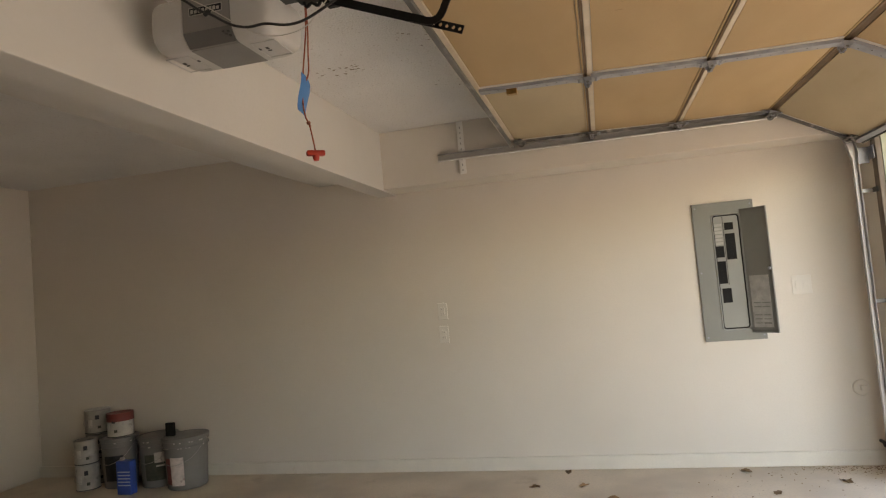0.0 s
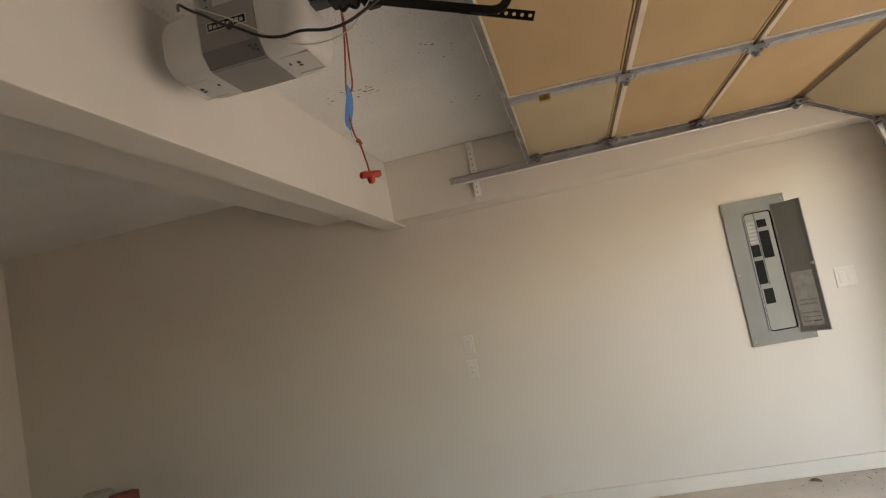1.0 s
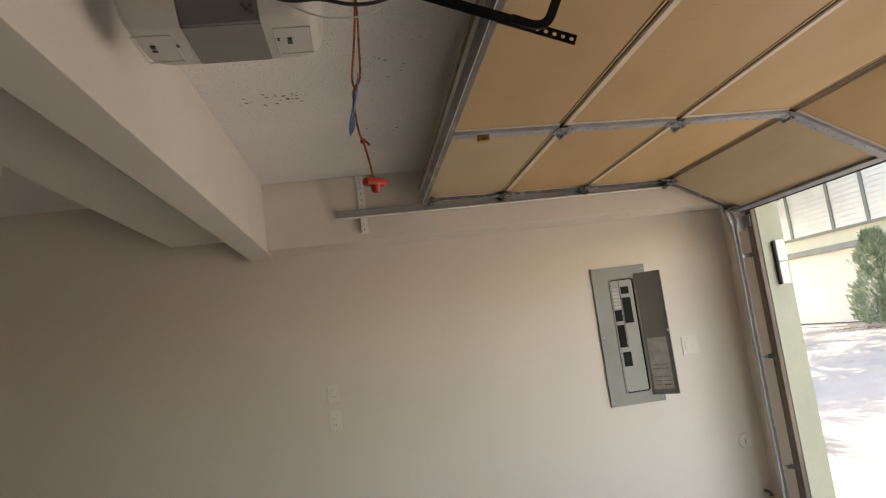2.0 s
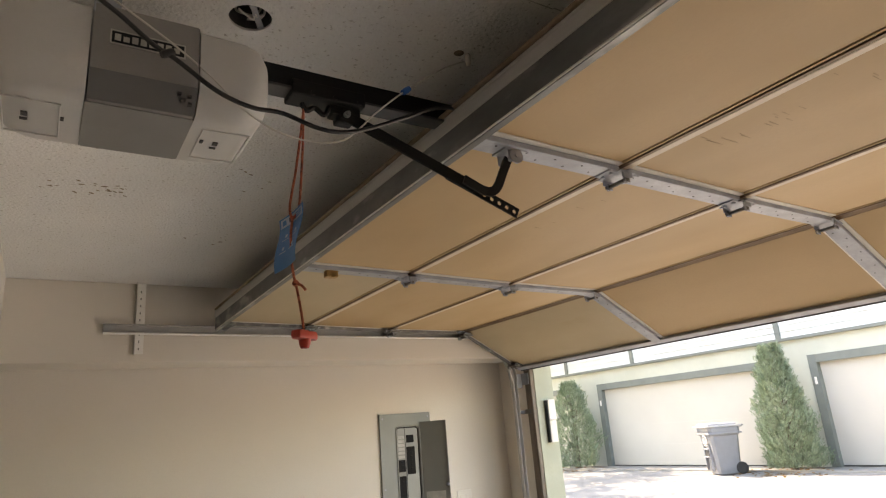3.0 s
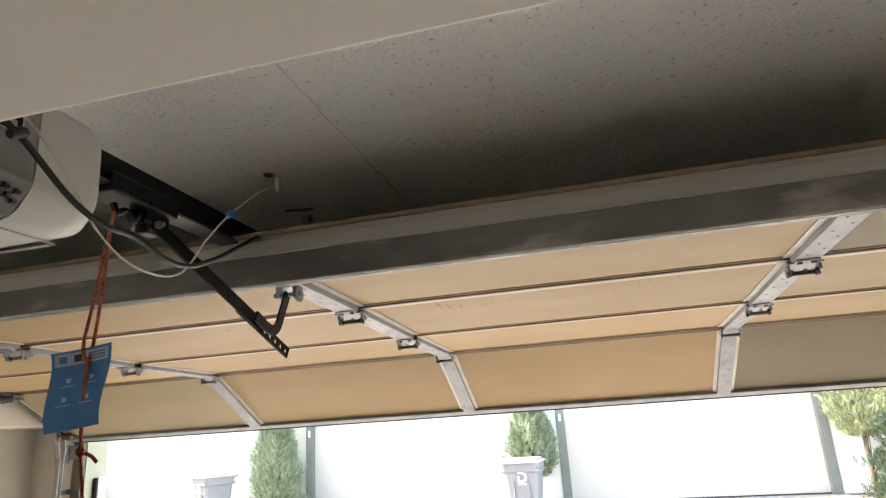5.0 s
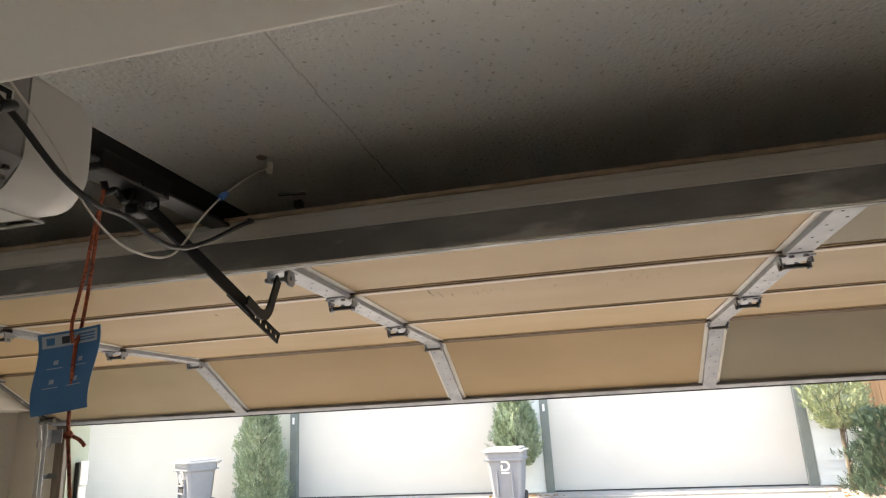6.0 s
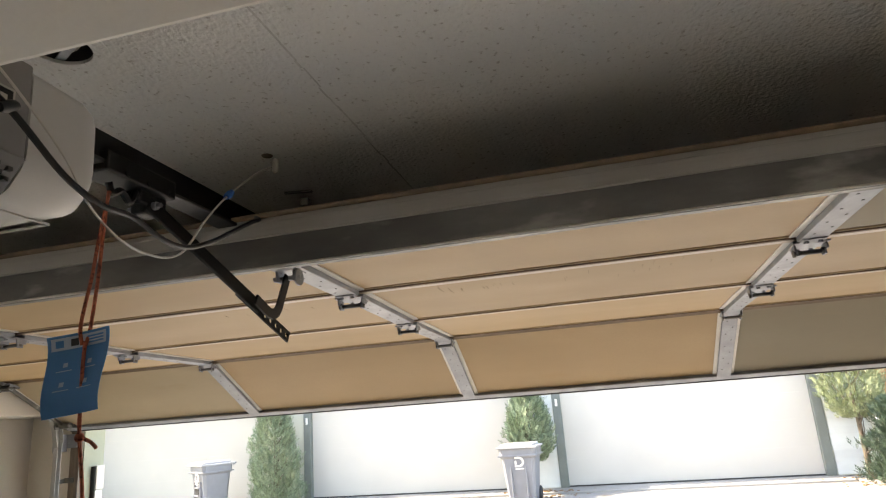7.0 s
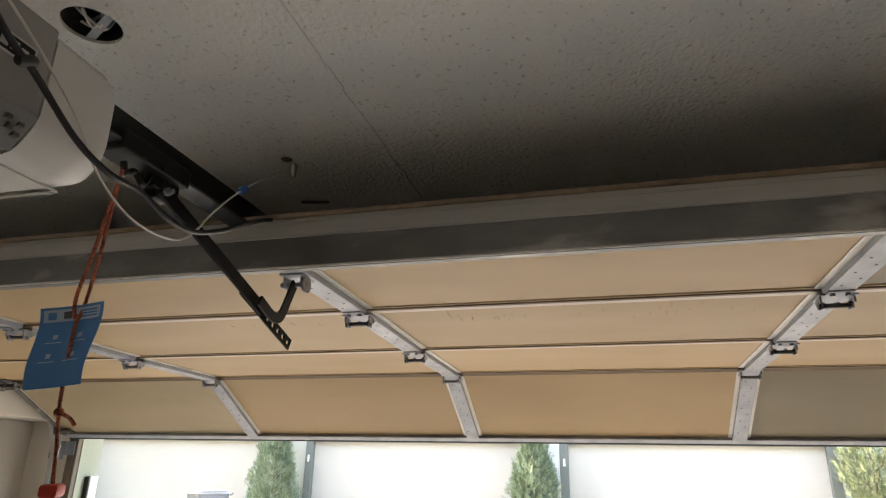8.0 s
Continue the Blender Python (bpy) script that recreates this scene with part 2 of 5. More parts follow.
def tube(bm, pts, radius, seg=8, smooth=6):
    """A round tube along a smooth line through the points; radius may be one number or one per point."""
    P = [Vector(p) for p in pts]
    R = radius if isinstance(radius, (list, tuple)) else [radius] * len(P)
    line, rad = [], []
    if smooth > 1 and len(P) > 2:
        for i in range(len(P) - 1):
            a, b, c, d = P[max(i - 1, 0)], P[i], P[i + 1], P[min(i + 2, len(P) - 1)]
            for k in range(smooth):
                u = k / smooth
                line.append(0.5 * ((2 * b) + (c - a) * u + (2 * a - 5 * b + 4 * c - d) * u * u + (3 * b - a - 3 * c + d) * u ** 3))
                rad.append(R[i] + (R[i + 1] - R[i]) * u)
        line.append(P[-1])
        rad.append(R[-1])
    else:
        line, rad = P, R
    rows, up = [], None
    for i, p in enumerate(line):
        t = (line[min(i + 1, len(line) - 1)] - line[max(i - 1, 0)]).normalized()
        if up is None:
            up = t.orthogonal().normalized()
        up = (up - t * up.dot(t)).normalized()
        side = t.cross(up)
        rows.append([bm.verts.new(p + rad[i] * (math.cos(2 * math.pi * k / seg) * up + math.sin(2 * math.pi * k / seg) * side)) for k in range(seg)])
    for a, b in zip(rows, rows[1:]):
        for k in range(seg):
            bm.faces.new((a[k], a[(k + 1) % seg], b[(k + 1) % seg], b[k]))
    bm.faces.new(list(reversed(rows[0])))
    bm.faces.new(rows[-1])


def extrude(bm, outline, a, b, axis="x", bevel=0.0):
    """A closed outline of 2D points drawn out from a to b along an axis (x: outline in y, z; y: in x, z; z: in x, y)."""
    def place(p, q, s):
        return {"x": (s, p, q), "y": (p, s, q), "z": (p, q, s)}[axis]
    lo = [bm.verts.new(place(p, q, a)) for p, q in outline]
    hi = [bm.verts.new(place(p, q, b)) for p, q in outline]
    n = len(outline)
    fs = [bm.faces.new(lo), bm.faces.new(hi)]
    for i in range(n):
        fs.append(bm.faces.new((lo[i], lo[(i + 1) % n], hi[(i + 1) % n], hi[i])))
    bmesh.ops.recalc_face_normals(bm, faces=fs)
    if bevel:
        bmesh.ops.bevel(bm, geom=list({e for f in fs for e in f.edges}), offset=bevel, segments=2, profile=0.5, affect="EDGES")
    return lo + hi


def mesh_of(name, bm, mat, smooth=False):
    bmesh.ops.recalc_face_normals(bm, faces=bm.faces)
    me = bpy.data.meshes.new(name)
    bm.to_mesh(me)
    bm.free()
    me.materials.append(mat)
    if smooth:
        for p in me.polygons:
            p.use_smooth = True
        me.set_sharp_from_angle(angle=radians(35))
    return me


def part(name, bm, mat, parent=None, label="", smooth=False):
    """Links a bmesh as one mesh object, under a thing or a part."""
    ob = new(name, mesh_of(name, bm, mat, smooth))
    if parent is not None:
        ob.parent = parent
        ob.matrix_parent_inverse = parent.matrix_world.inverted()
    if label:
        tagged(ob, label)
    return ob


def thing(name, at, label, category, group="", kind=""):
    ob = new(name)
    ob.empty_display_size = 0.1
    ob.matrix_world = Matrix.Translation(at)
    bpy.context.view_layer.update()
    return tagged(ob, label, category, group, kind)


def block(name, dims, mat, label="", category="", kind="structure", bevel=0.0, parent=None):
    bm = bmesh.new()
    box(bm, *dims, bevel=bevel)
    ob = part(name, bm, mat, parent)
    return tagged(ob, label, category, "", kind)


# ---- the garage shell ----
LOW_Y, UP_Y, LEDGE = 4.935, 4.645, 2.115
CEIL, BACK_X, FRONT_X, RIGHT_Y = 2.535, -4.83, 1.83, -0.78
BEAM_X, BEAM_Z = -1.335, 2.105
JAMB_L, JAMB_R, HEAD = 4.545, -0.30, 2.12

block("floor", (BACK_X - 0.2, 1.96, RIGHT_Y - 0.2, LOW_Y + 0.2, -0.25, 0.0), M["floor"], "dusty tan concrete garage floor", "floor")
block("wall_north", (BACK_X - 0.2, 1.95, LOW_Y, LOW_Y + 0.2, 0.0, 2.9), M["wall"], "plain cream painted garage side wall", "wall")
# South wall is out of view; its dark colour holds back bounced light.
block("wall_south", (BACK_X - 0.2, 1.95, RIGHT_Y - 0.2, RIGHT_Y, 0.0, 2.9), M["bare"], "unseen garage side wall, dark to cut bounce light", "wall")
block("wall_west", (BACK_X - 0.2, BACK_X, RIGHT_Y, LOW_Y, 0.0, 2.9), M["wall"], "plain cream painted rear garage wall", "wall")
bm = bmesh.new()
box(bm, FRONT_X, 1.95, JAMB_L, LOW_Y, 0.0, 2.9)
box(bm, FRONT_X, 1.95, RIGHT_Y, JAMB_R, 0.0, 2.9)
box(bm, FRONT_X, 1.95, JAMB_R, JAMB_L, HEAD, 2.9)
tagged(part("wall_east", bm, M["wall"]), "front garage wall with the wide door opening", "wall", "", "structure")
bm = bmesh.new()
box(bm, BEAM_X - 0.12, FRONT_X, UP_Y, LOW_Y, LEDGE, CEIL, bevel=0.006)
tagged(part("wall_upper_furring", bm, M["wall"]), "thicker upper part of the cream side wall", "wall", "", "structure")
bm = bmesh.new()
HX, HY, HR = -0.828, 2.165, 0.046
box(bm, BEAM_X, HX - HR, RIGHT_Y, LOW_Y, CEIL, CEIL + 0.12)
box(bm, HX + HR, FRONT_X, RIGHT_Y, LOW_Y, CEIL, CEIL + 0.12)
box(bm, HX - HR, HX + HR, RIGHT_Y, HY - HR, CEIL, CEIL + 0.12)
box(bm, HX - HR, HX + HR, HY + HR, LOW_Y, CEIL, CEIL + 0.12)
box(bm, BACK_X, BEAM_X - 0.15, RIGHT_Y, LOW_Y, CEIL + 0.03, CEIL + 0.12)
tagged(part("ceiling", bm, M["ceiling"]), "dull white textured garage ceiling with faint stains and darkened pits", "ceiling", "", "structure")
bm = bmesh.new()
box(bm, BEAM_X - 0.15, BEAM_X, RIGHT_Y, LOW_Y, BEAM_Z, CEIL + 0.12, bevel=0.004)
tagged(part("ceiling_beam", bm, M["beam"]), "white painted dropped beam across the garage ceiling", "beam", "", "structure")
bm = bmesh.new()
box(bm, -1.98, BEAM_X - 0.15, RIGHT_Y, LOW_Y, 2.25, CEIL + 0.12, bevel=0.003)
tagged(part("soffit", bm, M["beam"]), "white painted boxed soffit behind the beam", "soffit", "", "structure")
bm = bmesh.new()
box(bm, BACK_X, 1.79, LOW_Y - 0.022, LOW_Y, 0.0, 0.095, bevel=0.005)
tagged(part("baseboard", bm, M["trim"]), "cream painted base curb along the side wall", "baseboard", "", "structure")
# door jamb boards and the sage return
bm = bmesh.new()
box(bm, 1.827, 1.99, JAMB_L - 0.012, JAMB_L + 0.05, 0.0, HEAD)
tagged(part("door_jamb", bm, M["green"]), "sage green painted jamb of the garage opening", "door jamb", "", "structure")
bm = bmesh.new()
box(bm, 1.827, 1.99, JAMB_R - 0.05, JAMB_R + 0.012, 0.0, HEAD)
tagged(part("door_jamb", bm, M["green"]), "sage green painted jamb of the garage opening", "door jamb", "", "structure")
bm = bmesh.new()
box(bm, 1.795, 1.827, JAMB_L - 0.008, JAMB_L + 0.06, 0.0, HEAD, bevel=0.004)
tagged(part("trim_jamb_board", bm, M["brownwood"]), "brown stained wooden board behind the door track", "trim", "", "structure")
# outer skin and roof that close the building
bm = bmesh.new()
box(bm, 1.95, 2.0, JAMB_L + 0.05, LOW_Y + 6, -0.05, 5.6)
box(bm, 1.95, 2.0, RIGHT_Y - 6, JAMB_R - 0.05, -0.05, 5.6)
box(bm, 1.95, 2.0, JAMB_R - 0.05, JAMB_L + 0.05, HEAD, 5.6)
tagged(part("wall_outer", bm, M["facade"]), "sage stucco outer wall of the garage building", "wall", "", "structure")
block("roof", (BACK_X - 0.2, 1.95, RIGHT_Y - 6, LOW_Y + 6, 2.9, 5.6), M["roof"], "plain upper storey over the garage", "roof")
M["joint"] = material("ceiling_joint", (0.68, 0.66, 0.63), 0.9, vary=0.2, scale=8, grain=60)


# ---- the overhead garage door ----
STILES = (4.525, 3.31, 2.10, 0.89, -0.325)
SEAMS = ((-0.365, 2.325), (0.170, 2.313), (0.713, 2.297), (1.262, 2.290), (1.727, 2.034))
garage_door = thing("garage_door", (1.73, 2.10, 2.03), "raised sectional garage door with tan panels and galvanised stiles", "garage door")


def section_pose(a, b):
    """Local x along the section towards the street, local z to its outer side."""
    u = Vector((b[0] - a[0], 0, b[1] - a[1]))
    length = u.length
    u.normalize()
    w = Vector((-u.z, 0, u.x))
    m = Matrix(((u.x, 0, w.x, a[0]), (u.y, 1, w.y, 0), (u.z, 0, w.z, a[1]), (0, 0, 0, 1)))
    return m, length


def hinge_mesh():
    bm = bmesh.new()
    for s in (-1, 1):
        box(bm, s * 0.004, s * 0.058, -0.028, 0.028, -0.016, -0.0125, bevel=0.0012)
        for q in (-0.032, 0.032):
            e = math.copysign(0.004, q)
            box(bm, min(s * 0.0005, s * 0.011), max(s * 0.0005, s * 0.011), q - 0.0022, q + 0.0022, -0.043, -0.030)
            box(bm, min(s * 0.0005, s * 0.018), max(s * 0.0005, s * 0.018), q + e - 0.0022, q + e + 0.0022, -0.031, -0.0126)
        for y in (-0.016, 0.016):
            lathe(bm, [(0.006, -0.0215), (0.006, -0.0155)], 6, pose(s * 0.040, y, 0))
    box(bm, -0.03, 0.03, -0.042, 0.042, -0.0158, -0.0127)
    return mesh_of("hinge", bm, M["galv"])


def pin_mesh():
    bm = bmesh.new()
    lathe(bm, [(0.0060, -0.036), (0.0060, 0.036)], 10, pose(0, 0, -0.034, 90))
    for y in (-0.036, 0.029):
        lathe(bm, [(0.0098, 0.0), (0.0098, 0.007)], 10, pose(0, y + 0.010, -0.034, 90))
    return mesh_of("hinge_pin", bm, M["galv_dull"])


HINGE, PIN = hinge_mesh(), pin_mesh()


def child(name, me, m, parent, label=""):
    """An object on a mesh that others share, under its thing."""
    ob = new(name, me)
    ob.parent = parent
    ob.matrix_parent_inverse = parent.matrix_world.inverted()
    ob.matrix_basis = m
    if label:
        tagged(ob, label)
    return ob


rng = random.Random(4)
for n, (a, b) in enumerate(zip(SEAMS, SEAMS[1:])):
    m, L = section_pose(a, b)
    y0, y1 = STILES[-1] - 0.04, STILES[0] + 0.04
    bm = bmesh.new()
    box(bm, 0.002, L - 0.002, y0, y1, 0.012, 0.060, bevel=0.002, m=m)
    section = part("door_section", bm, M["edge"], garage_door, "steel-skinned door section")
    for bay, (left, right) in enumerate(zip(STILES, STILES[1:])):
        # Outer bays of the top and bottom sections take their own tans.
        muted = n in (0, 3) and bay in (0, 3)
        bm = bmesh.new()
        box(bm, 0.0265, L - 0.0265, right + (0.018 if bay < 3 else -0.020), left - (0.018 if bay else -0.020), 0.0, 0.0115, m=m)
        part("panel", bm, M[("tanpale" if bay == 0 else "tanolive") if muted else "tan"], section, "muted tan hardboard panel" if muted else "tan hardboard panel")
    front = ((0.0240, -0.0060, "cream", "cream rail lip"), (0.0240, -0.0056, "cream", "cream rail lip"), (0.0210, -0.0056, "cream", "cream rail lip"), (0.0200, -0.0056, "lip", "brown rail lip"))[n]
    for u0, u1, low, mat, lab in ((0.0006, *front), (L - 0.0240, L - 0.0150, -0.0030, "tan", "tan rail edge"), (L - 0.0130, L - 0.0004, -0.0060, "lip", "brown rail lip")):
        bm = bmesh.new()
        box(bm, u0, u1, y0, y1, low, 0.0118, bevel=0.0015, m=m)
        part("rail", bm, M[mat], section, lab)
    for k, y in enumerate(STILES):
        bm = bmesh.new()
        wide = 0.030 if 0 < k < 4 else 0.010
        y += (0.028, 0, 0, 0, -0.028)[k]
        box(bm, 0.0168, L - 0.0195, y - wide, y + wide, -0.0200, -0.004, bevel=0.002, m=m)
        part("stile", bm, M["galv" if 0 < k < 4 else "galv_dull"], section, "galvanised stile")
        bm = bmesh.new()
        rim = 0.016 if 0 < k < 4 else 0.003
        box(bm, 0.0166, L - 0.0193, y - wide - rim, y + wide + rim, -0.0042, -0.0002, bevel=0.001, m=m)
        part("stile_flange", bm, M["whitesteel"], section, "pale stile flange")
        if k in (0, 4):
            continue
        bm = bmesh.new()
        for h in range(9):
            box(bm, 0.06 + 0.047 * h, 0.065 + 0.047 * h, y + (-0.012 if h % 2 else 0.012) - 0.0025, y + (-0.012 if h % 2 else 0.012) + 0.0025, -0.0208, -0.0192, m=m)
        part("stile_hole", bm, M["hole"], section, "row of punched holes")
# hinges at the three seams
for n in (1, 2, 3):
    x, z = SEAMS[n]
    m, _ = section_pose(SEAMS[n - 1], SEAMS[n + 1])
    m.translation = (x, 0, z)
    for y in STILES:
        hinge = child("hinge", HINGE, m @ pose(0, y, -0.0078), garage_door, "galvanised hinge")
        pin = new("hinge_pin", PIN)
        pin.parent = hinge
# top and bottom roller brackets, rollers
for x, z in ((-0.30, 2.30), (0.170, 2.285), (0.713, 2.270), (1.262, 2.255), (1.67, 2.05)):
    for y, s in ((STILES[0], 1), (STILES[-1], -1)):
        bm = bmesh.new()
        lathe(bm, [(0.0055, -0.05), (0.0055, 0.068)], 8, pose(x, y, z, -90 * s))
        lathe(bm, [(0.012, 0.058), (0.022, 0.060), (0.022, 0.070), (0.012, 0.072)], 14, pose(x, y, z, -90 * s))
        box(bm, x - 0.035, x + 0.035, y - 0.04, y + 0.04, z - 0.006, z + 0.004, bevel=0.001)
        box(bm, x - 0.014, x + 0.014, y - 0.03, y + 0.04, z - 0.016, z + 0.016, bevel=0.002)
        part("roller", bm, M["galv_dull"], garage_door, "steel roller with its stem")
# the stiffening strut along the top section
bm = bmesh.new()
extrude(bm, [(-0.3665, 2.336), (-0.3665, 2.272), (-0.3635, 2.268), (-0.346, 2.268), (-0.343, 2.271), (-0.343, 2.277), (-0.346, 2.277), (-0.346, 2.271),
             (-0.3635, 2.271), (-0.3635, 2.336)], -0.33, 4.53, "y")
strut = part("strut", bm, M["galv_dull"], garage_door, "dull galvanised stiffening strut")
bm = bmesh.new()
tube(bm, [(-0.3667, -0.33, 2.2715), (-0.3667, 4.53, 2.2715)], 0.0026, 6, 1)
part("strut_lip", bm, M["whitesteel"], strut)
for z, r in ((2.3385, 0.0030), (2.3700, 0.0010)):
    bm = bmesh.new()
    tube(bm, [(-0.366, -0.33, z), (-0.366, 4.53, z)], r, 6, 1)
    part("edge_rib", bm, M["edge"], strut, "thin rolled rib")
bm = bmesh.new()
tube(bm, [(-0.366, -0.33, 2.3855), (-0.366, 1.2, 2.3865), (-0.366, 4.53, 2.3855)], 0.0062, 8, 1)
part("top_seal", bm, M["seal"], garage_door, "dirty brown top edge seal")
# clip near the strut, bottom rail, weather seal, centre bracket
bm = bmesh.new()
box(bm, -0.215, -0.165, 3.29, 3.325, 2.275, 2.318, bevel=0.004)
lathe(bm, [(0.010, 0), (0.010, 0.03)], 10, pose(-0.19, 3.29, 2.283, -90))
part("strut_clip", bm, M["brass"], garage_door, "worn brass-coloured clip")
m4, L4 = section_pose(SEAMS[3], SEAMS[4])
bm = bmesh.new()
box(bm, L4 - 0.028, L4 + 0.006, y0, y1, -0.016, 0.048, bevel=0.003, m=m4)
part("bottom_rail", bm, M["galv"], garage_door, "aluminium bottom rail")
bm = bmesh.new()
box(bm, L4 + 0.0062, L4 + 0.022, y0 + 0.01, y1 - 0.01, -0.016, 0.05, bevel=0.007, m=m4)
part("weather_seal", bm, M["rubber"], garage_door, "black rubber bottom seal")
bm = bmesh.new()
box(bm, -0.235, -0.165, 2.080, 2.136, 2.298, 2.305, bevel=0.002)
for y in (2.085, 2.128):
    box(bm, -0.222, -0.186, y, y + 0.004, 2.272, 2.300, bevel=0.002)
lathe(bm, [(0.006, 0), (0.006, 0.07)], 10, pose(-0.203, 2.075, 2.283, -90))
lathe(bm, [(0.020, 0), (0.020, 0.006)], 14, pose(-0.203, 2.079, 2.283, -90))
part("arm_bracket", bm, M["galv"], garage_door, "galvanised bracket for the opener arm")


# ---- door tracks ----
def sweep_track(y_web, side):
    """C channel that runs level, bends down and stands at the jamb; side is the way to the wall."""
    line = [(-0.90, 2.282), (1.30, 2.272)]
    cx, cz, r = 1.360, 1.927, 0.343
    line += [(cx + r * math.sin(radians(a)), cz + r * math.cos(radians(a))) for a in range(6, 91, 7)]
    line += [(1.703, 1.2), (1.703, 0.03)]
    prof = [(-0.025, -0.030), (-0.025, 0.0), (0.025, 0.0), (0.025, -0.030), (0.022, -0.030), (0.022, -0.003), (-0.022, -0.003), (-0.022, -0.030)]
    bm = bmesh.new()
    rows = []
    for i, p in enumerate(line):
        q0, q1 = Vector(line[max(i - 1, 0)]), Vector(line[min(i + 1, len(line) - 1)])
        t = (q1 - q0).normalized()
        nrm = Vector((-t.y, t.x))
        narrow = 0.62 if p[1] < 1.93 else 1.0
        rows.append([bm.verts.new((p[0] + nrm.x * a * narrow, y_web + side * o, p[1] + nrm.y * a * narrow)) for a, o in prof])
    k = len(prof)
    for a, b in zip(rows, rows[1:]):
        for i in range(k):
            bm.faces.new((a[i], a[(i + 1) % k], b[(i + 1) % k], b[i]))
    bm.faces.new(rows[0])
    bm.faces.new(list(reversed(rows[-1])))
    return bm


for y_web, side, wall in ((4.622, 1, UP_Y), (-0.422, -1, RIGHT_Y)):
    track = thing("door_track", (1.73, y_web, 0), "pale steel garage door track along the wall and jamb", "door track", "door tracks")
    part("channel", sweep_track(y_web, side), M["track"], track)
    bm = bmesh.new()
    # Lit lower edge of the channel, painted whiter than its web.
    tube(bm, [(-0.90, y_web - side * 0.0305, 2.2575), (1.30, y_web - side * 0.0305, 2.2475)], 0.0060, 8, 1)
    part("track_lip", bm, M["bright"], track, "rolled track lip whitened for the light on it")
    bm = bmesh.new()
    lo, hi = sorted((y_web + side * 0.001, wall))
    box(bm, -0.752, -0.706, lo + 0.001, lo + 0.005, 2.155, 2.532)
    box(bm, -0.752, -0.748, lo + 0.001, hi, 2.155, 2.532)
    part("hanger", bm, M["bright"], track, "slotted steel hanger angle")
    for h in range(9):
        bm = bmesh.new()
        box(bm, -0.732, -0.727, lo - 0.0005, lo + 0.0012, 2.175 + 0.038 * h, 2.187 + 0.038 * h)
        part("hanger_slot", bm, M["galv_dull"], track)
    for z in (0.35, 1.05, 1.72):
        bm = bmesh.new()
        lo, hi = sorted((y_web - side * 0.06, y_web + side * 0.003))
        box(bm, 1.787, 1.794, lo, hi, z, z + 0.030, bevel=0.001)
        box(bm, 1.71, 1.790, y_web + side * 0.001 - 0.001, y_web + side * 0.003 + 0.001, z, z + 0.025, bevel=0.0008)
        part("jamb_bracket", bm, M["galv_dull"], track, "galvanised jamb bracket")
    bm = bmesh.new()
    lo, hi = sorted((y_web - side * 0.07, y_web + side * 0.004))
    box(bm, 1.787, 1.794, lo, hi, 1.92, 2.00, bevel=0.001)
    lo, hi = sorted((y_web + side * 0.0035, y_web + side * 0.006))
    box(bm, 1.685, 1.790, lo, hi, 1.90, 2.00, bevel=0.0008)
    part("flag_bracket", bm, M["galv"], track, "galvanised flag bracket")

# ---- the opener ----
opener = thing("garage_door_opener", (-1.03, 2.215, 2.245), "grey and white garage door opener hung from the ceiling", "door opener")
bm = bmesh.new()
extrude(bm, [(2.112, 2.247), (2.318, 2.247), (2.352, 2.287), (2.352, 2.418), (2.078, 2.418), (2.078, 2.287)], -1.122, -0.945, "x", bevel=0.004)
part("motor_housing", bm, M["opgrey"], opener, "grey plastic motor housing", True)
bm = bmesh.new()
box(bm, -1.1235, -0.9435, 2.122, 2.308, 2.2445, 2.2475)
part("bottom_cover", bm, M["opgrey"], opener, "grey plastic bottom cover")
bm = bmesh.new()
extrude(bm, [(2.1095, 2.2465), (2.1120, 2.2465), (2.0785, 2.2875), (2.0760, 2.2875)], -1.121, -0.946, "x")
part("front_band", bm, M["opdark"], opener, "dark grey lower band")
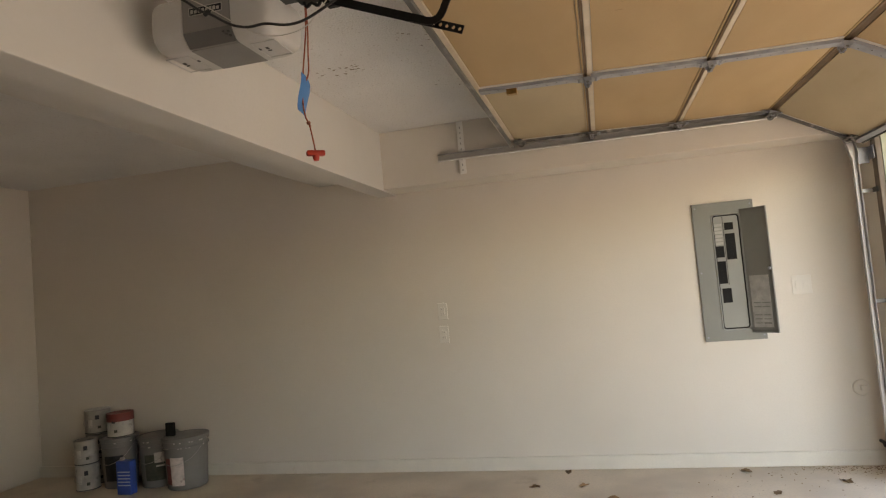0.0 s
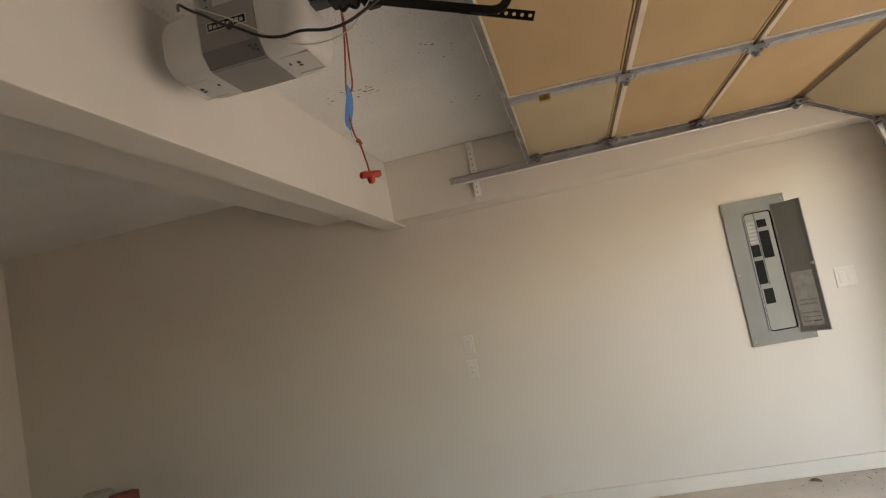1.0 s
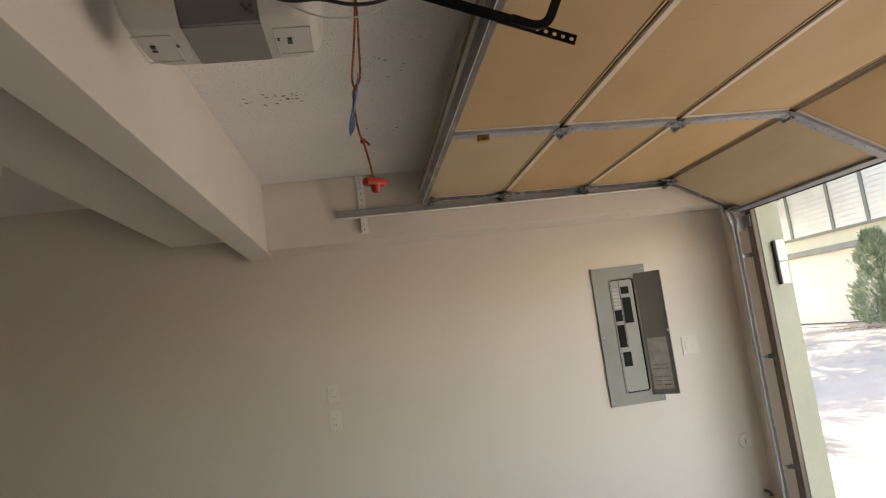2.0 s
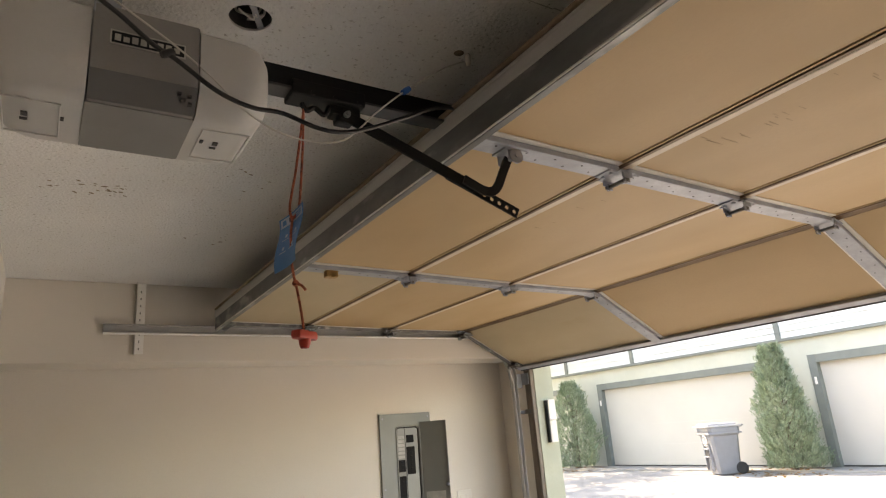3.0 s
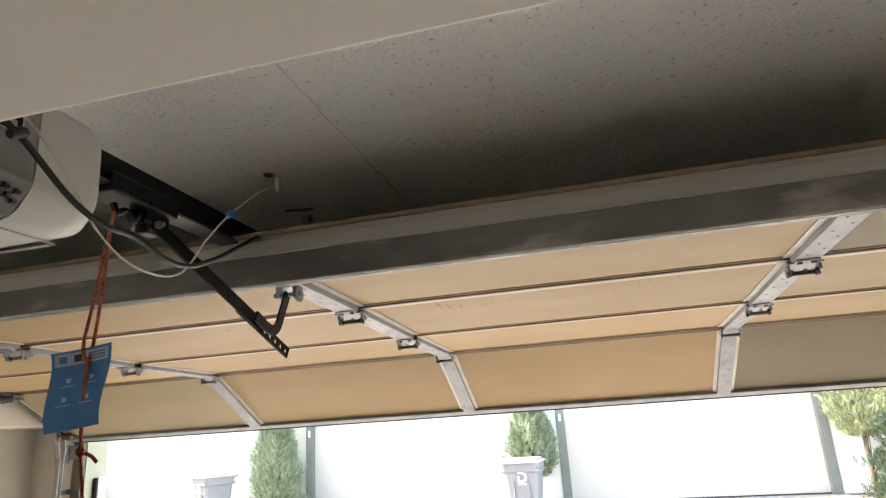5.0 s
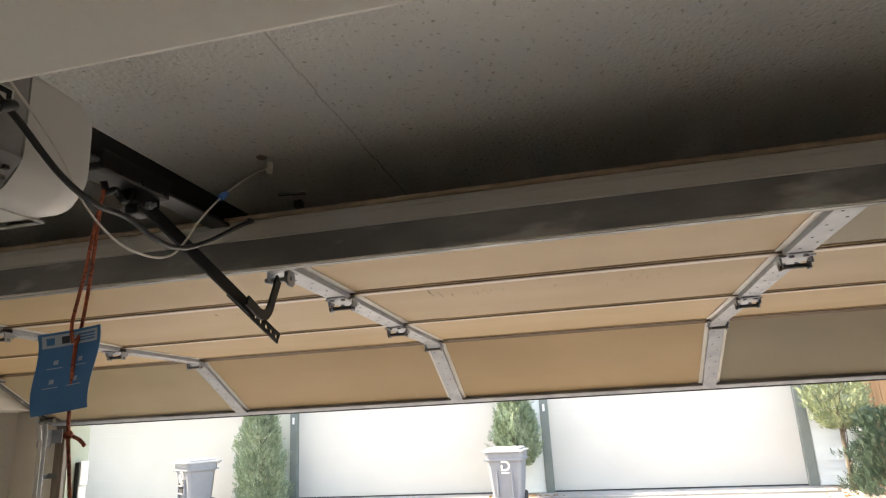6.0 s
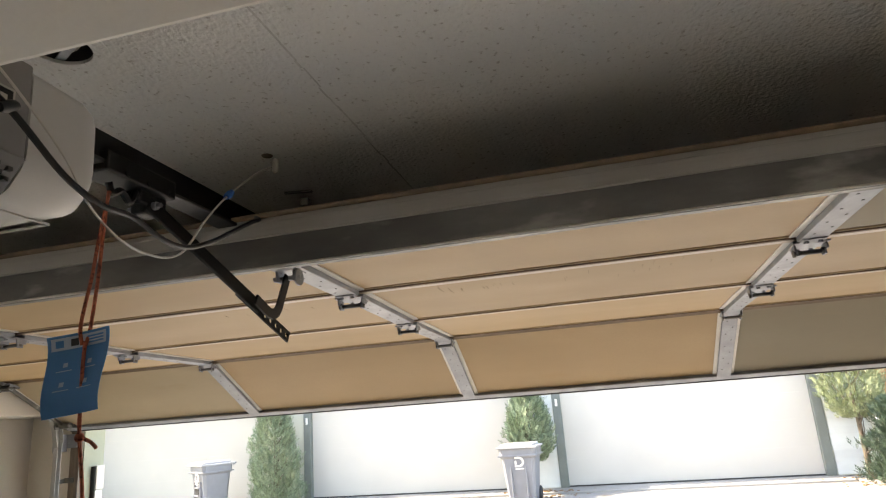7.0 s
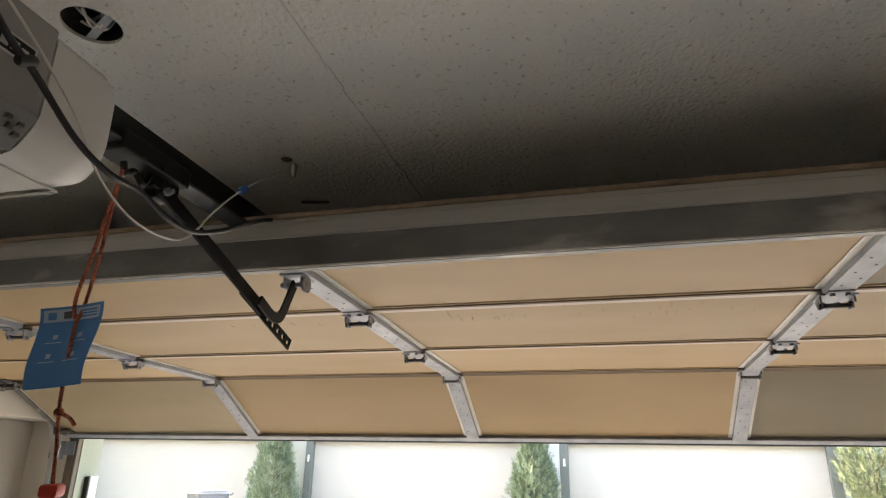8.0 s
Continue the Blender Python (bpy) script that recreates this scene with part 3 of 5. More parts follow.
for x0, x1 in ((-1.270, -1.124), (-0.943, -0.800)):
    bm = bmesh.new()
    near = x1 if x1 > -0.9 else x0
    inner = x0 if x1 > -0.9 else x1
    rows = []
    for s, shrink, low in ((inner, 0.0, 0.0), (inner + (near - inner) * 0.60, 0.002, 0.0), (inner + (near - inner) * 0.86, 0.012, 0.012), (near, 0.045, 0.055)):
        rows.append([bm.verts.new((s, y, z)) for y, z in ((2.108 + shrink, 2.246 + low), (2.322 - shrink, 2.246 + low), (2.352 - shrink, 2.287 + low * 0.6),
                                                          (2.350 - shrink, 2.416 - shrink * 0.6), (2.080 + shrink, 2.416 - shrink * 0.6), (2.078 + shrink, 2.287 + low * 0.6))])
    joint = set(rows[0])
    for a, b in zip(rows, rows[1:]):
        for i in range(6):
            bm.faces.new((a[i], a[(i + 1) % 6], b[(i + 1) % 6], b[i]))
    bm.faces.new(rows[0])
    bm.faces.new(rows[-1])
    bmesh.ops.recalc_face_normals(bm, faces=bm.faces)
    bmesh.ops.bevel(bm, geom=[e for e in bm.edges if e.calc_face_angle(0) > 0.3 and not joint.issuperset(e.verts)], offset=0.016, segments=4, profile=0.5, affect="EDGES")
    lens = part("light_lens", bm, M["lens"], opener, "white plastic light cover", True)
    c = (x0 + x1) / 2
    bm = bmesh.new()
    for d0, d1, e0, e1 in ((-0.05, 0.04, 2.150, 2.153), (-0.05, 0.04, 2.285, 2.288), (0.037, 0.040, 2.150, 2.288), (-0.05, -0.047, 2.150, 2.288)):
        box(bm, c + d0, c + d1, e0, e1, 2.2435, 2.2475, bevel=0.0008)
    part("lens_rim", bm, M["lens"], lens)
    for dx, y, w, h in ((-0.02, 2.20, 0.010, 0.014), (-0.022, 2.225, 0.012, 0.006), (-0.045 if x1 > -0.9 else 0.04, 2.20, 0.006, 0.012)):
        bm = bmesh.new()
        box(bm, c + dx, c + dx + w, y, y + h, 2.2435, 2.2462)
        part("lens_slot", bm, M["hole"], lens)
# maker's plate drawn as plain bars, small mark on the band
bm = bmesh.new()
box(bm, -1.092, -0.972, 2.0757, 2.0777, 2.343, 2.368)
plate = part("name_plate", bm, M["breaker"], opener, "black name plate with a pale frame and bars")
for x0, x1, z0, z1 in ((-1.094, -0.970, 2.367, 2.3695), (-1.094, -0.970, 2.3415, 2.344), (-1.094, -1.0915, 2.344, 2.367), (-0.9725, -0.970, 2.344, 2.367)):
    bm = bmesh.new()
    box(bm, x0, x1, 2.0750, 2.0772, z0, z1)
    part("plate_frame", bm, M["paper"], plate)
for k in range(8):
    bm = bmesh.new()
    box(bm, -1.087 + 0.0138 * k, -1.077 + 0.0138 * k, 2.0748, 2.0759, 2.349, 2.362 - 0.003 * (k % 3 == 1))
    part("plate_bar", bm, M["paper"], plate)
bm = bmesh.new()
for k, (dx, dz) in enumerate(((0, 0), (0.010, 0.006), (0.012, -0.005), (-0.008, 0.008))):
    box(bm, -0.972 + dx, -0.965 + dx, 2.088 - 0.7 * dz, 2.0985 - 0.7 * dz, 2.264 + dz, 2.269 + dz)
part("button_mark", bm, M["hole"], opener)
# hanging straps to the ceiling
for x, y in ((-1.10, 2.10), (-1.10, 2.33), (-0.965, 2.33)):
    bm = bmesh.new()
    box(bm, x - 0.022, x + 0.022, y - 0.0015, y + 0.0015, 2.40, CEIL - 0.001)
    box(bm, x - 0.022, x - 0.019, y - 0.022, y + 0.0015, 2.40, CEIL - 0.001)
    part("hanging_strap", bm, M["galv"], opener, "perforated steel hanging strap")
    bm = bmesh.new()
    for h in range(4):
        lathe(bm, [(0.0045, -0.0022), (0.0045, 0.0022)], 8, pose(x + 0.003, y, 2.430 + 0.024 * h, 90))
    part("strap_hole", bm, M["hole"], opener)
# rail, trolley, arm
RY = 2.170
bm = bmesh.new()
box(bm, -0.84, 1.80, RY - 0.014, RY + 0.014, 2.3815, 2.432, bevel=0.002)
part("rail", bm, M["black"], opener, "black steel T rail")
# Light on the flange's underside is put into its greyer colour.
bm = bmesh.new()
box(bm, -0.84, 1.80, RY - 0.024, RY + 0.024, 2.374, 2.381, bevel=0.002)
part("rail_flange", bm, M["litsteel"], opener, "black rail flange greyed for its lit underside")
bm = bmesh.new()
box(bm, -0.745, -0.575, RY - 0.030, RY + 0.030, 2.362, 2.398, bevel=0.004)
box(bm, -0.652, -0.582, RY - 0.016, RY + 0.016, 2.338, 2.364, bevel=0.004)
box(bm, -0.640, -0.598, RY - 0.014, RY + 0.014, 2.322, 2.345, bevel=0.006)
for x in (-0.70, -0.648, -0.590):
    lathe(bm, [(0.006, 0), (0.006, 0.066)], 8, pose(x, RY - 0.033, 2.370, -90))
trolley = part("trolley", bm, M["black"], opener, "black steel trolley")
bm = bmesh.new()
tube(bm, [(-0.655, RY - 0.01, 2.356), (-0.668, RY - 0.01, 2.334), (-0.690, RY - 0.01, 2.346), (-0.708, RY - 0.01, 2.336), (-0.718, RY - 0.01, 2.352)], 0.006, 8)
part("release_lever", bm, M["black"], trolley, "black release lever")
bm = bmesh.new()
lathe(bm, [(0.0075, 0), (0.0075, 0.05)], 12, pose(-0.618, RY - 0.025, 2.340, -90))
lathe(bm, [(0.0045, -0.008), (0.0045, 0.06)], 8, pose(-0.618, RY - 0.025, 2.340, -90))
part("pivot_pin", bm, M["galv"], trolley, "galvanised pivot pin")
a, b = Vector((-0.618, 2.156, 2.340)), Vector((-0.192, 2.112, 2.148))
d = (b - a).normalized()
arm_m = Matrix.Translation(a) @ d.to_track_quat("X", "Z").to_matrix().to_4x4()
LA = (b - a).length
bm = bmesh.new()
box(bm, -0.012, LA - 0.125, -0.004, 0.004, -0.014, 0.014, bevel=0.003, m=arm_m)
part("straight_arm", bm, M["black"], opener, "black steel straight arm")
bm = bmesh.new()
holes = [LA - 0.095 + 0.022 * k for k in range(5)]
box(bm, LA - 0.20, holes[0] - 0.011, 0.0045, 0.0085, -0.013, 0.013, bevel=0.0008, m=arm_m)
for h in holes:
    ring, outer = [], []
    for s in (0.0045, 0.0085):
        ring.append([bm.verts.new(arm_m @ Vector((h + 0.0058 * math.cos(k * math.pi / 4), s, 0.0058 * math.sin(k * math.pi / 4)))) for k in range(8)])
        outer.append([bm.verts.new(arm_m @ Vector((h + max(-0.011, min(0.011, 0.020 * math.cos(k * math.pi / 4))), s, max(-0.013, min(0.013, 0.022 * math.sin(k * math.pi / 4)))))) for k in range(8)])
    for k in range(8):
        q = (k + 1) % 8
        bm.faces.new((ring[0][k], ring[0][q], outer[0][q], outer[0][k]))
        bm.faces.new((ring[1][k], ring[1][q], outer[1][q], outer[1][k]))
        bm.faces.new((ring[0][k], ring[0][q], ring[1][q], ring[1][k]))
        bm.faces.new((outer[0][k], outer[0][q], outer[1][q], outer[1][k]))
part("slotted_arm_end", bm, M["black"], opener, "black arm end with five bolt holes")
bm = bmesh.new()
side = 2.116
spine = [Vector(p) for p in ((-0.345, 2.211), (-0.318, 2.200), (-0.290, 2.190), (-0.266, 2.191), (-0.248, 2.206), (-0.230, 2.240), (-0.202, 2.294))]
near_edge, far_edge = [], []
for i in range(len(spine) - 1):
    p0, p1, p2, p3 = spine[max(i - 1, 0)], spine[i], spine[i + 1], spine[min(i + 2, len(spine) - 1)]
    for k in range(5):
        u = k / 5
        p = 0.5 * (2 * p1 + (p2 - p0) * u + (2 * p0 - 5 * p1 + 4 * p2 - p3) * u * u + (3 * p1 - p0 - 3 * p2 + p3) * u ** 3)
        t = ((p2 - p0) * (1 - u) + (p3 - p1) * u).normalized()
        near_edge.append(p + 0.0115 * Vector((-t.y, t.x)))
        far_edge.append(p - 0.0115 * Vector((-t.y, t.x)))
extrude(bm, [tuple(p) for p in near_edge + far_edge[::-1]], side - 0.009, side - 0.004, "y")
part("curved_arm", bm, M["black"], opener, "black curved door arm")

# ---- cord, wire, rope, card ----
bm = bmesh.new()
tube(bm, [(-1.20, 2.12, 2.462), (-1.16, 2.060, 2.440), (-1.12, 2.045, 2.405), (-1.08, 2.045, 2.378), (-1.03, 2.043, 2.337), (-0.99, 2.043, 2.316), (-0.92, 2.042, 2.270),
          (-0.86, 2.040, 2.250), (-0.80, 2.040, 2.250), (-0.73, 2.040, 2.233), (-0.67, 2.042, 2.237), (-0.60, 2.045, 2.265), (-0.53, 2.050, 2.302), (-0.46, 2.055, 2.340), (-0.40, 2.071, 2.366),
          (-0.345, 2.12, 2.396)], 0.0044, 8)
tagged(part("power_cord", bm, M["cord"], None, "", True), "black power cord draped from the opener along its rail", "cord")
bm = bmesh.new()
lathe(bm, [(0.006, -0.012), (0.0075, -0.008), (0.0075, 0.008), (0.006, 0.012)], 10, pose(-1.005, 2.043, 2.325, 0, 60, 0))
tagged(part("cord_tie", bm, M["cord"], None, "", True), "black plastic tie round the power cord", "cable tie")
bm = bmesh.new()
tube(bm, [(-0.335, 2.077, 2.508), (-0.40, 2.075, 2.470), (-0.507, 2.074, 2.386), (-0.59, 2.068, 2.308), (-0.638, 2.062, 2.254), (-0.675, 2.060, 2.224), (-0.73, 2.058, 2.211),
          (-0.80, 2.055, 2.216), (-0.87, 2.048, 2.246), (-0.93, 2.034, 2.290), (-1.0, 2.032, 2.340), (-1.07, 2.034, 2.385), (-1.12, 2.037, 2.418)], 0.0019, 6)
tagged(part("signal_wire", bm, M["wire"], None, "", True), "thin white wire looping from ceiling to opener", "wire")
bm = bmesh.new()
lathe(bm, [(0.0060, -0.012), (0.0075, 0.0), (0.0060, 0.012)], 10, pose(-0.507, 2.074, 2.386, 0, 50, 0))
tagged(part("tape_wrap", bm, M["bluetape"], None, "", True), "scrap of blue tape wrapped round the wire", "tape")

release = thing("release_rope", (-0.719, 2.165, 1.84), "red release rope with a red handle hanging from the trolley", "release rope")
for k, off in enumerate((-0.008, 0.008)):
    bm = bmesh.new()
    tube(bm, [(-0.714, RY - 0.010 + off * 0.2, 2.345), (-0.718 + off * 0.4, 2.166, 2.27), (-0.726 + off * 0.8, 2.166, 2.19), (-0.735 + off * 1.2, 2.168, 2.115),
              (-0.741, 2.163 - off * 0.4, 2.085)], 0.0027, 8)
    part("rope_loop", bm, M["rope"], release, "", True)
bm = bmesh.new()
tube(bm, [(-0.741, 2.161, 2.09), (-0.747, 2.157, 2.05), (-0.746, 2.157, 2.00), (-0.742, 2.160, 1.97), (-0.734, 2.165, 1.945), (-0.726, 2.165, 1.90), (-0.719, 2.165, 1.85)], 0.0027, 8)
part("rope", bm, M["rope"], release, "", True)
bm = bmesh.new()
bmesh.ops.create_uvsphere(bm, u_segments=10, v_segments=8, radius=0.007, matrix=Matrix.Translation((-0.736, 2.164, 1.952)))
tube(bm, [(-0.736, 2.164, 1.952), (-0.728, 2.152, 1.945), (-0.722, 2.146, 1.935)], 0.003, 6)
part("knot", bm, M["rope"], release, "", True)
bm = bmesh.new()
HM = pose(-0.719, 2.165, 1.842, 0, 0, 35)
box(bm, -0.030, 0.030, -0.012, 0.012, -0.002, 0.016, bevel=0.005, m=HM)
lathe(bm, [(0.008, -0.018), (0.011, -0.010), (0.012, 0.0)], 12, HM)
part("handle", bm, M["redplastic"], release, "red plastic pull handle", True)

# bent instruction card, a thing of its own, threaded on the rope
CARD_M = pose(-0.748, 2.170, 2.045, 0, -7, -80)
card = thing("instruction_card", (-0.744, 2.160, 1.96), "blue printed instruction card threaded on the rope", "card")


def bent(u, v):
    """The card's curve: a gentle double bow along its height."""
    return 0.010 * math.sin(v * 30.0) + 0.004 * math.cos(u * 40)


bm = bmesh.new()
W2, H2, NU, NV = 0.0450, 0.061, 8, 12
grid = {}
for s in (0, 1):
    for i in range(NU + 1):
        for j in range(NV + 1):
            u, v = -W2 + 2 * W2 * i / NU, -H2 + 2 * H2 * j / NV
            grid[s, i, j] = bm.verts.new(CARD_M @ Vector((u * (1 + 1.3 * v) + 0.003 * math.sin(v * 35), bent(u, v) + (0.0006 if s else -0.0006), v)))
for i in range(NU):
    for j in range(NV):
        bm.faces.new((grid[0, i, j], grid[0, i + 1, j], grid[0, i + 1, j + 1], grid[0, i, j + 1]))
        bm.faces.new((grid[1, i, j], grid[1, i, j + 1], grid[1, i + 1, j + 1], grid[1, i + 1, j]))
for i in range(NU):
    for j in (0, NV):
        bm.faces.new((grid[0, i, j], grid[0, i + 1, j], grid[1, i + 1, j], grid[1, i, j]))
for j in range(NV):
    for i in (0, NU):
        bm.faces.new((grid[0, i, j], grid[0, i, j + 1], grid[1, i, j + 1], grid[1, i, j]))
part("sheet", bm, M["card"], card, "", True)


def print_patch(u0, u1, v0, v1, mat, name, lift=0.0011):
    bm = bmesh.new()
    nu, nv = 4, 4
    for f in (-1,):
        g = {}
        for i in range(nu + 1):
            for j in range(nv + 1):
                u, v = u0 + (u1 - u0) * i / nu, v0 + (v1 - v0) * j / nv
                for s in (0, 1):
                    g[s, i, j] = bm.verts.new(CARD_M @ Vector((u * (1 + 1.3 * v) + 0.003 * math.sin(v * 35), bent(u, v) + f * (lift if s else 0.0004), v)))
        for i in range(nu):
            for j in range(nv):
                bm.faces.new((g[1, i, j], g[1, i + 1, j], g[1, i + 1, j + 1], g[1, i, j + 1]))
        for i in range(nu):
            for j in (0, nv):
                bm.faces.new((g[0, i, j], g[0, i + 1, j], g[1, i + 1, j], g[1, i, j]))
        for j in range(nv):
            for i in (0, nu):
                bm.faces.new((g[0, i, j], g[0, i, j + 1], g[1, i, j + 1], g[1, i, j]))
    part(name, bm, M[mat], card)


print_patch(-0.040, 0.040, 0.038, 0.057, "print", "printed_band")
print_patch(-0.034, -0.023, 0.042, 0.053, "card", "printed_square", 0.0015)
print_patch(-0.013, -0.002, 0.042, 0.053, "printdark", "printed_square", 0.0015)
for v in (0.052, 0.0475, 0.043):
    print_patch(0.010, 0.036, v - 0.0012, v + 0.0012, "card", "printed_bar", 0.0015)
for u in (-0.018, 0.018):
    for v in (0.011, -0.018):
        print_patch(u - 0.0032, u + 0.0032, v, v + 0.0065, "print", "printed_mark")
        print_patch(u - 0.0115, u + 0.0115, v - 0.0062, v - 0.0050, "print", "printed_bar")

# scratches on the door's inner face
r7 = random.Random(17)
bm = bmesh.new()
for cy, n, tall in ((1.28, 14, 0.05), (1.75, 16, 0.05), (2.45, 4, 0.03), (0.45, 3, 0.05)):
    for _ in range(n):
        x, y = 0.32 + r7.gauss(0, 0.03), cy + r7.gauss(0, 0.12)
        w, h = r7.uniform(0.012, tall * 1.4), r7.uniform(0.0006, 0.0013)
        z = 2.313 + (x - 0.170) * (2.297 - 2.313) / 0.543
        box(bm, x - w / 2, x + w / 2, y - h, y + h, z - 0.0003, z + 0.001, m=None)
tagged(part("scratches", bm, M["scratch"], garage_door, "faint brown scratches"), kind="stuff")


# ---- ceiling details ----
ceiling_box = thing("ceiling_box", (HX, HY, CEIL), "open round electrical box in the ceiling with loose wires", "electrical box")
bm = bmesh.new()
lathe(bm, [(0.045, CEIL + 0.004), (0.045, CEIL - 0.002), (0.052, CEIL - 0.003), (0.068, CEIL - 0.0006), (0.068, CEIL + 0.0)], 32, pose(HX, HY, 0), cap=False)
part("rim", bm, M["ceiling"], ceiling_box, "", True)
bm = bmesh.new()
lathe(bm, [(0.0455, CEIL + 0.001), (0.0445, CEIL + 0.055), (0.001, CEIL + 0.056)], 28, pose(HX, HY, 0), cap=False)
part("box_shell", bm, M["hole"], ceiling_box, "dark steel box interior", True)
bm = bmesh.new()
box(bm, -0.044, 0.044, -0.007, 0.007, CEIL + 0.004, CEIL + 0.0065, bevel=0.001, m=pose(HX + 0.012, HY - 0.004, 0, 0, 0, 62))
part("strap", bm, M["galv"], ceiling_box)
for k in range(4):
    bm = bmesh.new()
    a = 0.6 + 1.7 * k
    tube(bm, [(HX + 0.034 * math.cos(a), HY + 0.034 * math.sin(a), CEIL + 0.045), (HX + 0.028 * math.cos(a + 0.5), HY + 0.026 * math.sin(a + 0.5), CEIL + 0.015), (HX + 0.01, HY + 0.006 * k - 0.008, CEIL + 0.006),
              (HX - 0.026 * math.cos(a + 0.7), HY - 0.024 * math.sin(a + 0.7), CEIL + 0.012)], 0.0026, 6)
    part("loose_wire", bm, M["wire"], ceiling_box)
bm = bmesh.new()
lathe(bm, [(0.013, CEIL - 0.0006), (0.010, CEIL - 0.003), (0.004, CEIL - 0.004)], 10, pose(-0.343, 2.085, 0))
stub = tagged(part("wire_stub", bm, M["scuff"]), "small wire stub with a cap on the ceiling", "wire stub")
bm = bmesh.new()
lathe(bm, [(0.005, 0.0), (0.0075, -0.006), (0.0065, -0.030), (0.003, -0.034)], 10, pose(-0.325, 2.075, CEIL - 0.004))
part("wire_cap", bm, M["wire"], stub, "pale wire cap")
bm = bmesh.new()
box(bm, -0.005, 0.005, -0.036, 0.036, CEIL - 0.006, CEIL - 0.001, bevel=0.001, m=pose(-0.1125, 2.125, 0, 0, 0, 12))
bracket = tagged(part("ceiling_bracket", bm, M["galv_dull"]), "small dark steel bracket on the ceiling", "bracket")
bm = bmesh.new()
box(bm, -0.062, -0.040, 2.123, 2.147, CEIL - 0.022, CEIL - 0.0005, bevel=0.003)
part("bracket_foot", bm, M["galv_dull"], bracket)
# board joint and scuffs on the ceiling
r2 = random.Random(9)
bm = bmesh.new()
x = BEAM_X
while x < 1.7:
    w = r2.uniform(0.02, 0.06)
    y = 1.85 + r2.uniform(-0.002, 0.002)
    box(bm, x, x + w, y - 0.0022, y + r2.uniform(0.0008, 0.0026), CEIL - 0.0002, CEIL + 0.001)
    x += w
tagged(part("trim_ceiling_joint", bm, M["joint"]), "thin cracked board joint in the ceiling", "joint", "", "structure")
bm = bmesh.new()
for cx, cy, n, spread in ((-1.02, 3.28, 20, 0.045), (-0.62, 3.05, 8, 0.06), (-1.18, 3.30, 5, 0.03), (-0.55, 3.75, 6, 0.08)):
    for _ in range(n):
        px, py, turn, size = cx + r2.gauss(0, spread), cy + r2.gauss(0, spread), r2.uniform(-0.5, 0.9), r2.uniform(0.004, 0.013)
        ring = []
        for k in range(7):
            a = 2 * math.pi * k / 7
            u, v = size * r2.uniform(0.5, 1.2) * math.cos(a), size * 0.42 * r2.uniform(0.4, 1.2) * math.sin(a)
            ring.append((px + u * math.cos(turn) - v * math.sin(turn), py + u * math.sin(turn) + v * math.cos(turn)))
        extrude(bm, ring, CEIL - 0.0008, CEIL + 0.001, "z")
tagged(part("ceiling_scuffs", bm, M["scuff"]), "brown scuff marks on the ceiling paint", "scuff", "", "stuff")

# ---- things on the side wall ----
panel = thing("breaker_panel", (0.98, LOW_Y, 0.84), "grey electrical breaker panel with its door open", "breaker panel")
PX0, PX1, PZ0, PZ1 = 0.787, 1.175, 0.842, 1.785
OX0, OX1, OZ0, OZ1 = 0.902, 1.088, 0.912, 1.704
bm = bmesh.new()
for d in ((PX0, OX0, PZ0, PZ1), (OX1, PX1, PZ0, PZ1), (OX0, OX1, PZ0, OZ0), (OX0, OX1, OZ1, PZ1)):
    box(bm, d[0], d[1], LOW_Y - 0.016, LOW_Y - 0.0005, d[2], d[3])
part("cover_plate", bm, M["panelgrey"], panel, "grey enamel cover plate")
bm = bmesh.new()
box(bm, OX0, OX1, LOW_Y - 0.006, LOW_Y - 0.0008, OZ0, OZ1)
part("dead_front", bm, M["panellight"], panel, "pale grey inner panel")
def rounded_loop(inset, depth, radius):
    """Corner points of a rounded upright rectangle round the panel opening, closed."""
    x0, x1, z0, z1 = OX0 + inset, OX1 - inset, OZ0 + inset, OZ1 - inset
    pts = []
    for cx, cz, a0 in ((x1 - radius, z1 - radius, 0), (x0 + radius, z1 - radius, 90), (x0 + radius, z0 + radius, 180), (x1 - radius, z0 + radius, 270)):
        for k in range(6):
            a = radians(a0 + 18 * k)
            pts.append((cx + radius * math.cos(a), LOW_Y - depth, cz + radius * math.sin(a)))
    return pts + pts[:1]


bm = bmesh.new()
tube(bm, rounded_loop(0.004, 0.017, 0.024), 0.0052, 8, 1)
part("opening_rim", bm, M["panellight"], panel, "pale rounded rim of the panel opening", True)
bm = bmesh.new()
tube(bm, rounded_loop(0.012, 0.007, 0.020), 0.0040, 6, 1)
part("opening_gap", bm, M["breaker"], panel, "dark gap round the inner panel", True)
for px, pz, sx, sz in ((OX0, OZ0, 1, 1), (OX1, OZ0, -1, 1), (OX0, OZ1, 1, -1), (OX1, OZ1, -1, -1)):
    bm = bmesh.new()
    arc = [(px + sx * (0.024 - 0.024 * math.sin(radians(a))), pz + sz * (0.024 - 0.024 * math.cos(radians(a)))) for a in range(0, 91, 15)]
    extrude(bm, [(px, pz)] + arc, LOW_Y - 0.0155, LOW_Y - 0.0009, "y")
    part("corner_gusset", bm, M["panelgrey"], panel)
bm = bmesh.new()
box(bm, 0.9735, 0.9775, LOW_Y - 0.0085, LOW_Y - 0.0055, 1.22, OZ1 - 0.02)
part("column_seam", bm, M["hole"], panel, "dark seam between the breaker columns")
